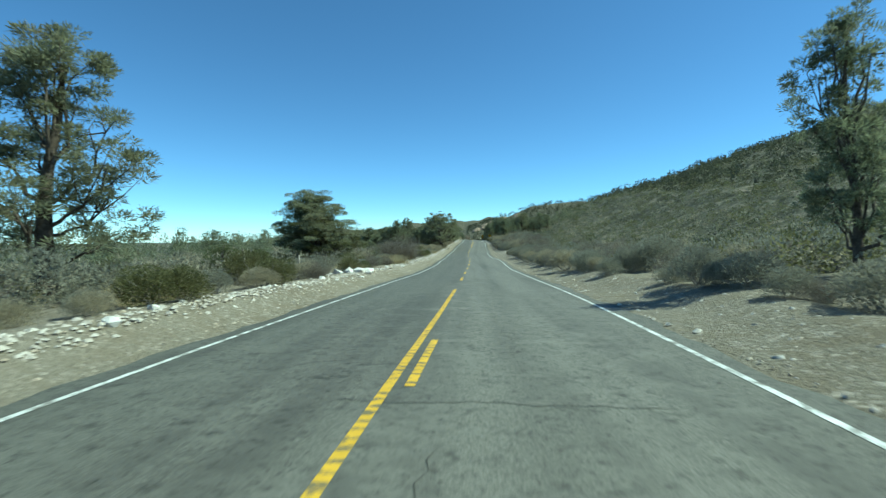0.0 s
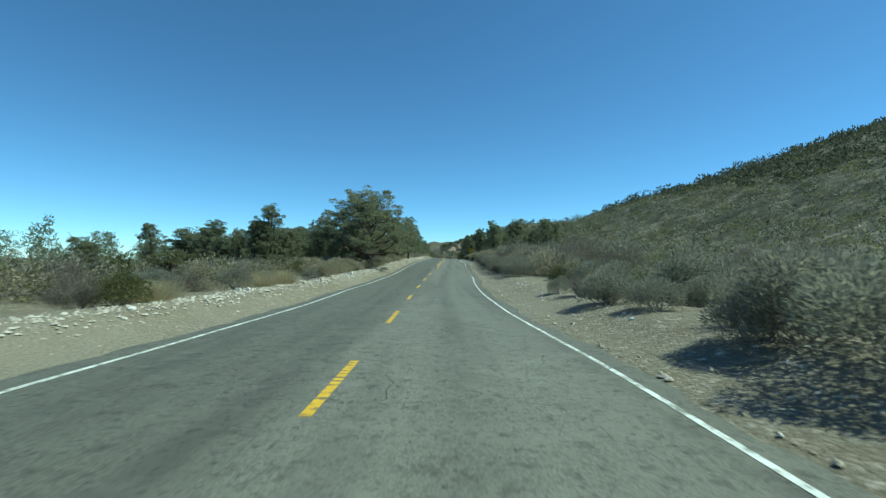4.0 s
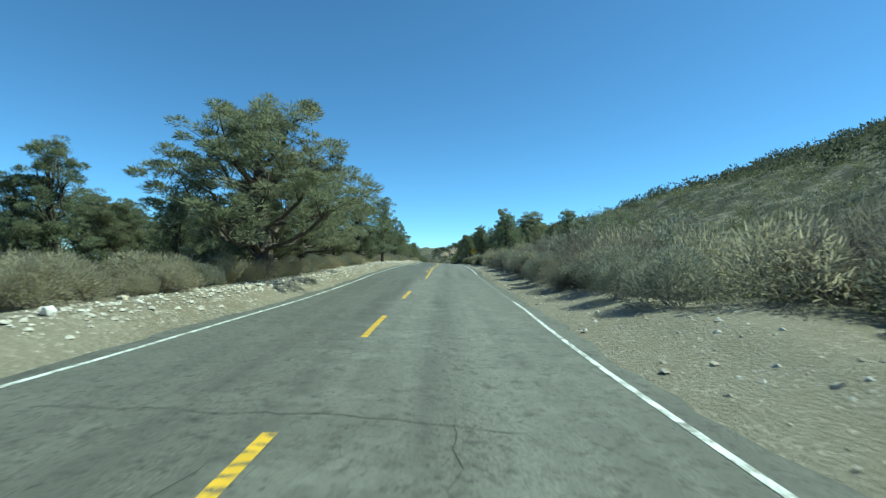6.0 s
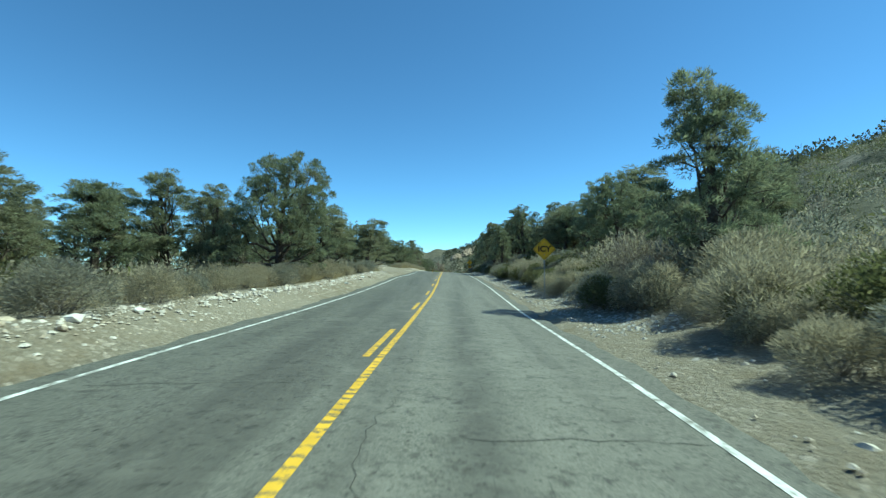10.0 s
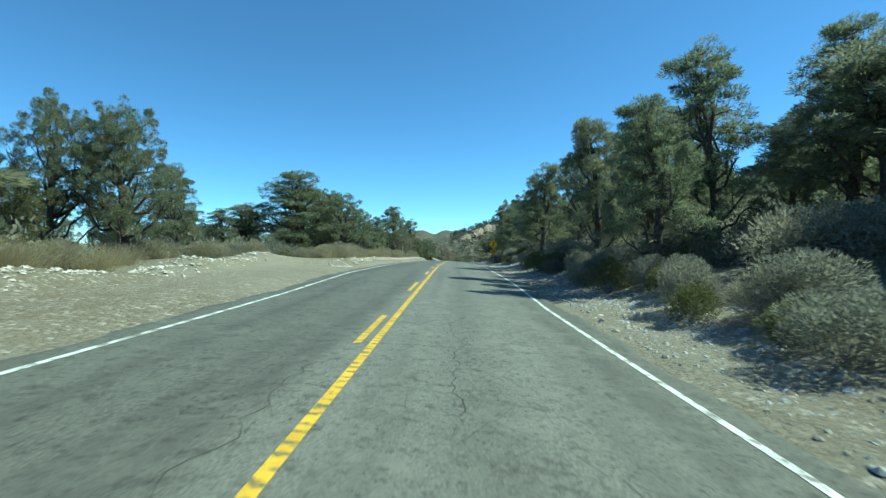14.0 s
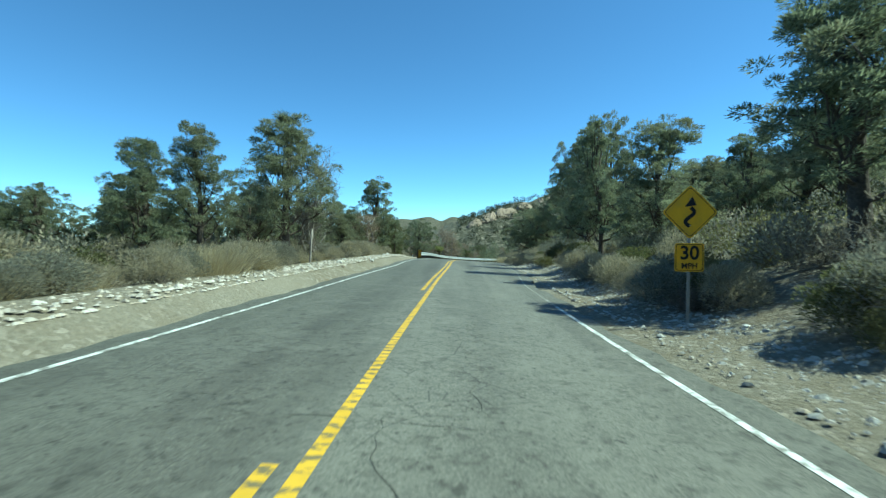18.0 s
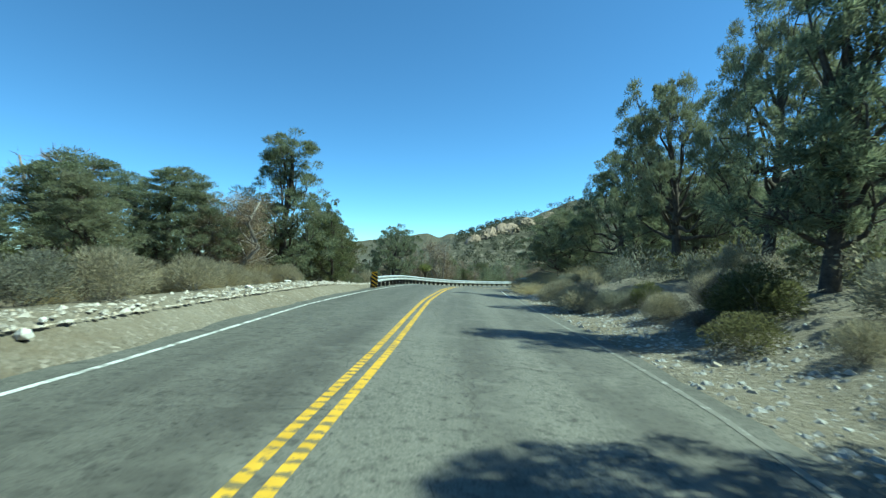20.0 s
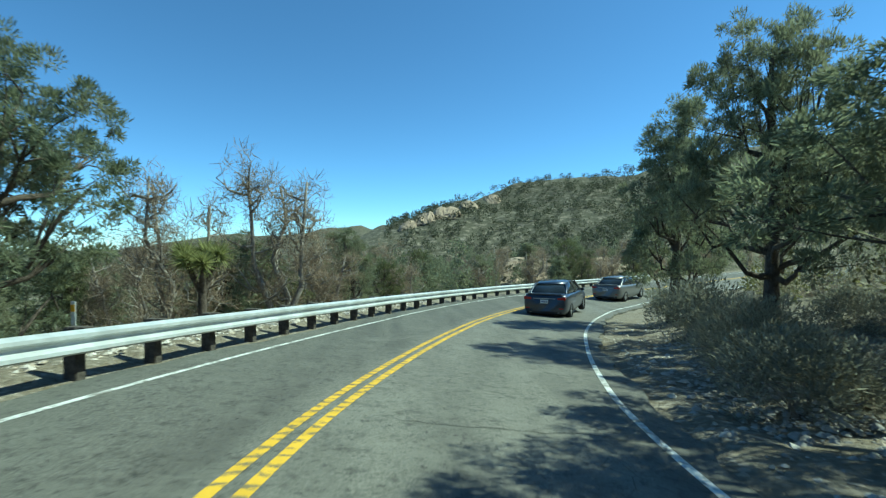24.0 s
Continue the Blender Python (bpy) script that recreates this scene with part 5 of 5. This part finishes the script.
low = [template(q, 110, 0.085, 1.45, 0.9) for q in range(6)]
sparse = [template(q, 34, 0.16, 1.45, 0.9) for q in range(6)]
for name, mat, seed, right, left in (("far_sagebrush", SAGE, 1, 3600, 900), ("far_brush", BRUSH, 2, 900, 1900), ("far_green_scrub", GREENBRUSH, 3, 3000, 600),
                                     ("far_bare_scrub", TWIG, 4, 700, 400)):
    r = np.random.RandomState(seed)
    p = np.concatenate([verge(right, seed, 9.5, 110), verge(left, seed + 9, -9.5, -70, -12, 256)])
    close = np.abs(road_coords(p[:, 0], p[:, 1])[1]) < 26
    for forms, some in ((low, p[close]), (sparse, p[~close])):
        scatter(name, "low dry scrub spread over the open ground", "scrub", mat, forms, some, r.uniform(0.6, 1.5, len(some)), seed)


def thicket(name, kind, label, mat, bands, seed):
    """Bands of larger shrubs behind the first rows: count, from, to, nearest, farthest, lowest, tallest."""
    w = np.random.RandomState(seed)
    places, sizes = [], []
    for count, y0, y1, near, far, small, tall in bands:
        for _ in range(count):
            places.append(beside(w.uniform(y0, y1), w.uniform(near, far)))
            sizes.append(w.uniform(small, tall))
    scatter(name, label, "scrub", mat, [t[2] for t in SHRUB_SETS[kind]], np.array(places), np.array(sizes), seed)


thicket("sagebrush_thicket", "sage", "grey-green sagebrush crowding behind the verge", SAGE,
        [(60, 8, 92, 10.5, 24, 0.9, 1.8), (26, 88, 150, 8.5, 17, 1.6, 2.6), (26, 130, 225, 7.5, 14, 0.9, 1.7), (14, 225, 256, 7.5, 14, 0.8, 1.3), (18, 268, 290, 7.5, 14, 0.5, 0.9),
         (45, -5, 92, -9, -22, 0.7, 1.6), (24, 95, 165, -7.5, -14, 0.7, 1.3), (24, 195, 252, -6.8, -13, 0.8, 1.4)], 61)
thicket("rabbitbrush_thicket", "brush", "dry straw-coloured brush crowding behind the verge", BRUSH,
        [(22, 8, 92, 10.5, 24, 0.9, 1.6), (16, 88, 150, 8.0, 15, 1.4, 2.2), (18, 130, 225, 7.5, 14, 0.9, 1.7), (8, 225, 256, 7.5, 14, 0.8, 1.3), (10, 268, 290, 7.5, 14, 0.5, 0.9),
         (24, -5, 92, -9, -22, 0.7, 1.4), (26, 95, 165, -7.0, -13, 0.7, 1.3), (26, 195, 252, -6.8, -12, 0.8, 1.3)], 62)
thicket("bare_thicket", "bare", "tall leafless grey bushes crowding behind the verge", TWIG,
        [(30, 8, 92, 10.5, 24, 1.0, 2.0), (34, 88, 150, 8.0, 16, 1.8, 3.0), (18, 130, 225, 7.5, 13, 1.0, 1.8), (22, -5, 92, -9, -22, 0.8, 1.7)], 63)
thicket("green_thicket", "green", "dull green leafy bushes crowding behind the verge", GREENBRUSH,
        [(26, 130, 225, 7.0, 14, 0.9, 1.7), (24, -5, 92, -9, -22, 0.8, 1.7), (20, 95, 165, -7.5, -14, 0.8, 1.5), (20, 195, 252, -6.8, -13, 0.8, 1.5)], 64)
crowns = [t[4] for k in "PTO" for t in TREE_SETS[k]]
p = np.concatenate([field(380, -95, 10, 90, 300, 41, -25, -95), field(60, 26, 50, 170, 330, 42, 25, 40), field(360, -70, 60, 290, 480, 43, -9, -90), field(230, -60, 20, 258, 345, 48, -9, -55), field(160, -70, 0, -20, 95, 49, -24, -75)])
r = np.random.RandomState(8)
scatter("far_woods", "pine woods standing back from the road", "trees", PINE, crowns, p, r.uniform(0.5, 0.85, len(p)), 9)
p = field(170, -60, 60, 285, 470, 46, -34, -75)
bare = [template(50 + q, 520, 0.5, 3.0, 3.6, 0.8, 0.1) for q in range(3)]
scatter("far_bare_woods", "grey leafless trees in the valley", "trees", TWIG, bare, p, r.uniform(0.7, 1.2, len(p)), 10)
tiny = [template(60 + q, 52, 0.4, 2.6, 2.2, 0.0, 0.7) for q in range(6)]
knee = [template(80 + q, 40, 0.17, 1.7, 1.1) for q in range(5)]
for name, mat, seed in (("slope_scrub", HILLSCRUB, 71), ("slope_brush", GREENBRUSH, 72)):
    r = np.random.RandomState(seed)
    p = field(4200, 12, 130, -10, 340, seed, 17, 85)
    scatter(name, "low dark bushes scattered over the slope above the road", "scrub", mat, knee, p, r.uniform(0.5, 1.4, len(p)), seed)
r = np.random.RandomState(12)
p = np.stack([r.uniform(20, 520, 46000), r.uniform(-120, 900, 46000)], 1)
keep = ground_height(p[:, 0], p[:, 1]) > 1.5
_, off = road_coords(p[:, 0], p[:, 1])
p = p[keep & (off > 60)]
p = p[:13500]
q = np.stack([r.uniform(5, 170, 3000), r.uniform(345, 600, 3000)], 1)
p = np.concatenate([p, q[road_coords(q[:, 0], q[:, 1])[1] < -30]])
scatter("hillside_scrub", "dark junipers and scrub dotted over the hillside", "scrub", HILLSCRUB, tiny, p, r.uniform(0.5, 1.5, len(p)), 13)


# ---- stones ----
def rock_mesh(seed, mat):
    r = np.random.RandomState(seed)
    bm = bmesh.new()
    bmesh.ops.create_icosphere(bm, subdivisions=1, radius=0.5)
    cuts = unit(r.normal(size=(9, 3)))
    for v in bm.verts:
        p = np.array(v.co)
        for c in cuts:
            over = p @ c - r.uniform(0.3, 0.36)
            if over > 0:
                p = p - c * over
        v.co = p * (1.25, 1.0, 0.75)
    me = bpy.data.meshes.new("rock")
    bm.to_mesh(me)
    bm.free()
    me.materials.append(mat)
    return me


CHALKS, STONES = [rock_mesh(q, CHALK) for q in range(4)], [rock_mesh(20 + q, STONE) for q in range(5)]
r = random.Random(21)


def rock(x, y, size, white=False):
    ob = tagged(new("rock", r.choice(CHALKS if white else STONES)),
                "large angular white boulder on the verge" if white and size > 0.5 else "broken white stone lying on the shoulder" if white else "angular tan stone lying on the gravel shoulder",
                "rock", "stones on the shoulder")
    ob.matrix_world = Matrix.Translation((x, y, ground_at(x, y) + size * 0.04)) @ Matrix.Rotation(r.uniform(0, 6.28), 4, "Z") @ Matrix.Rotation(r.uniform(-0.5, 0.5), 4, "X") @ Matrix.Scale(size, 4)


for x, y, s in ((-5.35, 24.3, 0.85), (-5.0, 25.0, 0.75), (-5.8, 24.0, 0.7), (-6.5, 24.7, 0.8), (-4.85, 24.4, 0.5), (-7.1, 25.0, 0.6), (-6.1, 25.3, 0.9), (-5.5, 6.6, 0.32), (-3.6, 201.0, 0.5), (-4.0, 202.4, 0.3), (-3.0, 209.3, 0.35), (-11.5, 47.0, 0.9), (-12.3, 46.4, 0.6)):
    rock(x, y, s, True)
for k in range(230):
    side = -1 if k % 5 < 3 else 1
    y = r.uniform(-2, 255 if side < 0 else 284)
    x, yy = beside(y, side * (r.uniform(5.0, 6.1) - float(drawn_in(y)) + (3.2 if 172 < y < 194 else 0) if side < 0 else r.uniform(4.9, 6.4)))
    rock(x, yy, r.uniform(0.12, 0.34) if side < 0 else r.uniform(0.08, 0.2), r.random() < 0.35)


def gravel(name, label, mat, count, seed, lo, hi, bank=False):
    """Small stones spread along both shoulders, as one heap."""
    q = np.random.RandomState(seed)
    form = np.array([(1, 0, 0), (0.3, 0.85, 0), (-0.8, 0.5, 0), (-0.75, -0.5, 0), (0.35, -0.8, 0), (0.5, 0.15, 0.45), (-0.35, 0.3, 0.55), (-0.1, -0.4, 0.4)], float)
    tri = [(0, 1, 5), (1, 6, 5), (1, 2, 6), (2, 3, 6), (3, 7, 6), (3, 4, 7), (4, 0, 7), (0, 5, 7), (5, 6, 7)]
    ids = q.randint(90, int(np.argmin(np.abs(LINE[:, 1] - 292))), count)
    side = np.where(q.rand(count) < (0.55 if mat is STONE else 0.85), -1, 1)
    off = np.where(side < 0, q.normal(5.2 if mat is STONE else 5.5, 0.5 if mat is STONE else 0.33, count), q.normal(5.4, 0.75, count))
    off = off + np.where((side < 0) & (LINE[ids, 1] > 172) & (LINE[ids, 1] < 194), 3.2, 0) - np.where(side < 0, drawn_in(LINE[ids, 1]), 0)
    if bank:
        side, off = np.ones(count), q.normal(5.5, 0.6, count)
        ids = q.randint(int(np.argmin(np.abs(LINE[:, 1] - 138))), int(np.argmin(np.abs(LINE[:, 1] - 285))), count)
    off = np.maximum(off, 4.25) * side
    x, y = LINE[ids, 0] + SIDE[ids, 0] * off, LINE[ids, 1] + SIDE[ids, 1] * off + q.uniform(-0.25, 0.25, count)
    z = ground_height(x, y)
    size = q.uniform(lo, hi, count) ** 1.0 * q.uniform(0.5, 1.3, count)
    a = q.uniform(0, 6.28, count)
    v = np.empty((count, 8, 3))
    jig = form[None] * q.uniform(0.6, 1.4, (count, 8, 3))
    v[:, :, 0] = x[:, None] + size[:, None] * (jig[:, :, 0] * np.cos(a)[:, None] - jig[:, :, 1] * np.sin(a)[:, None])
    v[:, :, 1] = y[:, None] + size[:, None] * (jig[:, :, 0] * np.sin(a)[:, None] + jig[:, :, 1] * np.cos(a)[:, None])
    v[:, :, 2] = z[:, None] + size[:, None] * jig[:, :, 2] - 0.01
    faces = (np.arange(count)[:, None, None] * 8 + np.array(tri)[None]).reshape(-1, 3)
    tagged(new(name, mesh_of(name, v.reshape(-1, 3), faces.tolist(), mat)), label, "gravel", kind="stuff")


gravel("gravel", "loose tan gravel and stones along the shoulders", STONE, 16000, 31, 0.016, 0.05)
gravel("grey_rubble", "grey broken rubble at the foot of the bank", RUBBLE, 24000, 33, 0.018, 0.075, True)
gravel("pale_gravel", "broken pale stones along the road's berm", PALE, 15000, 32, 0.02, 0.085)


# ---- cracks in the asphalt ----
def crack(y, a, b, seed, wide=0.02):
    q = random.Random(seed)
    i = line_index(y)
    pts = []
    n = max(4, int(abs(b - a) / 0.14))
    drift = 0.0
    for k in range(n + 1):
        drift += q.uniform(-0.06, 0.06)
        pts.append((a + (b - a) * k / n, drift))
    v, f = [], []
    for k, (off, d) in enumerate(pts):
        w = wide * q.uniform(0.3, 1.1) * (0.2 if k in (0, n) else 1)
        for s in (-1, 1):
            p, _ = on_line(i + 2 * (d + s * w), off)
            v.append((p.x, p.y, p.z - 0.012 * abs(off) + 0.004))
    for k in range(n):
        f.append((2 * k, 2 * k + 2, 2 * k + 3, 2 * k + 1))
    return mesh_of("crack", v, f, CRACK)


q = random.Random(77)
y = -2.0
while y < 282:
    y += q.uniform(1.2, 3.6)
    a = q.uniform(-3.2, 1.5)
    child("crack", crack(y, a, min(3.4, a + q.uniform(1.2, 4.5)), q.random(), q.uniform(0.004, 0.012)), road)


def long_crack(y0, y1, off, seed, wide):
    """A wandering crack along the lane."""
    q = random.Random(seed)
    i0, i1 = line_index(y0), line_index(y1)
    v, f, drift, n = [], [], 0.0, (i1 - i0) * 3
    for k in range(n + 1):
        drift = 0.8 * drift + q.uniform(-0.09, 0.09)
        w = wide * q.uniform(0.25, 1.1) * (0.2 if k in (0, n) else 1)
        for side in (-1, 1):
            p, _ = on_line(i0 + k / 3, off + drift + side * w)
            v.append((p.x, p.y, p.z - 0.012 * abs(off + drift) + 0.004))
        if k:
            f.append((2 * k - 2, 2 * k - 1, 2 * k + 1, 2 * k))
    return mesh_of("crack", v, f, CRACK)


y = -2.0
while y < 270:
    length = q.uniform(1.5, 6)
    child("crack", long_crack(y, y + length, q.choice([1.25, 1.3, 2.6, -0.42, 1.2, 0.5]), q.random(), q.uniform(0.003, 0.008)), road)
    y += length * q.uniform(0.6, 1.6)


# ---- far across the valley: tan cliffs on the hill's end, and the pale bank of the road further on ----
def crag(x, y, wide, tall, seed):
    q = np.random.RandomState(seed)
    n, m = 14, 7
    v, f = [], []
    for j in range(m):
        for i in range(n):
            a, b = i / (n - 1), j / (m - 1)
            arch = abs(math.sin(math.pi * a)) ** 0.4
            px = x + (a - 0.5) * wide + q.normal(0, wide * 0.02)
            py = y - 3.0 * arch * (1 - b) ** 0.7 + q.normal(0, 0.7) + 5 * b * b
            v.append((px, py, b * tall * arch * q.uniform(0.85, 1.05)))
    low = ground_height([p[0] for p in v], [p[1] for p in v])
    foot = ground_height([p[0] for p in v], [y] * len(v))
    v = [(p[0], p[1], max(z, h - 1.5) + p[2]) for p, z, h in zip(v, low, foot)]
    for j in range(m - 1):
        for i in range(n - 1):
            a = j * n + i
            f.append((a, a + 1, a + n + 1, a + n))
    tagged(new("cliff", mesh_of("cliff", v, f, CLIFF)), "bare tan rock face on the far hillside", "cliff")


for k, (x, y, w, h) in enumerate(((22, 486, 10, 3.2), (33, 490, 13, 4.5), (46, 506, 10, 3.4), (14, 482, 8, 2.2), (61, 520, 9, 2.4))):
    crag(x, y, w, h, k + 3)
v, f = [], []
q = np.random.RandomState(6)
for k in range(31):
    t = k / 30
    x, y, top = 24 + 42 * t, 352 + 10 * t, -3.3 - 0.7 * t
    base = ground_at(x, y)
    for back, up in ((-7, 0.0), (-3, 0.55), (-0.5, 0.97), (2, 1.0), (6, 0.9)):
        v.append((x + q.normal(0, 0.3), y + back + q.normal(0, 0.4), base - 0.6 + max(top - base + 0.6, 0.5) * up * min(1, 6 * t + 0.3) + q.normal(0, 0.15)))
for k in range(30):
    for j in range(4):
        a = 5 * k + j
        f.append((a, a + 5, a + 6, a + 1))
tagged(new("road_embankment", mesh_of("road_embankment", v, f, CLIFF)), "pale earth bank of the road further up the valley", "embankment")
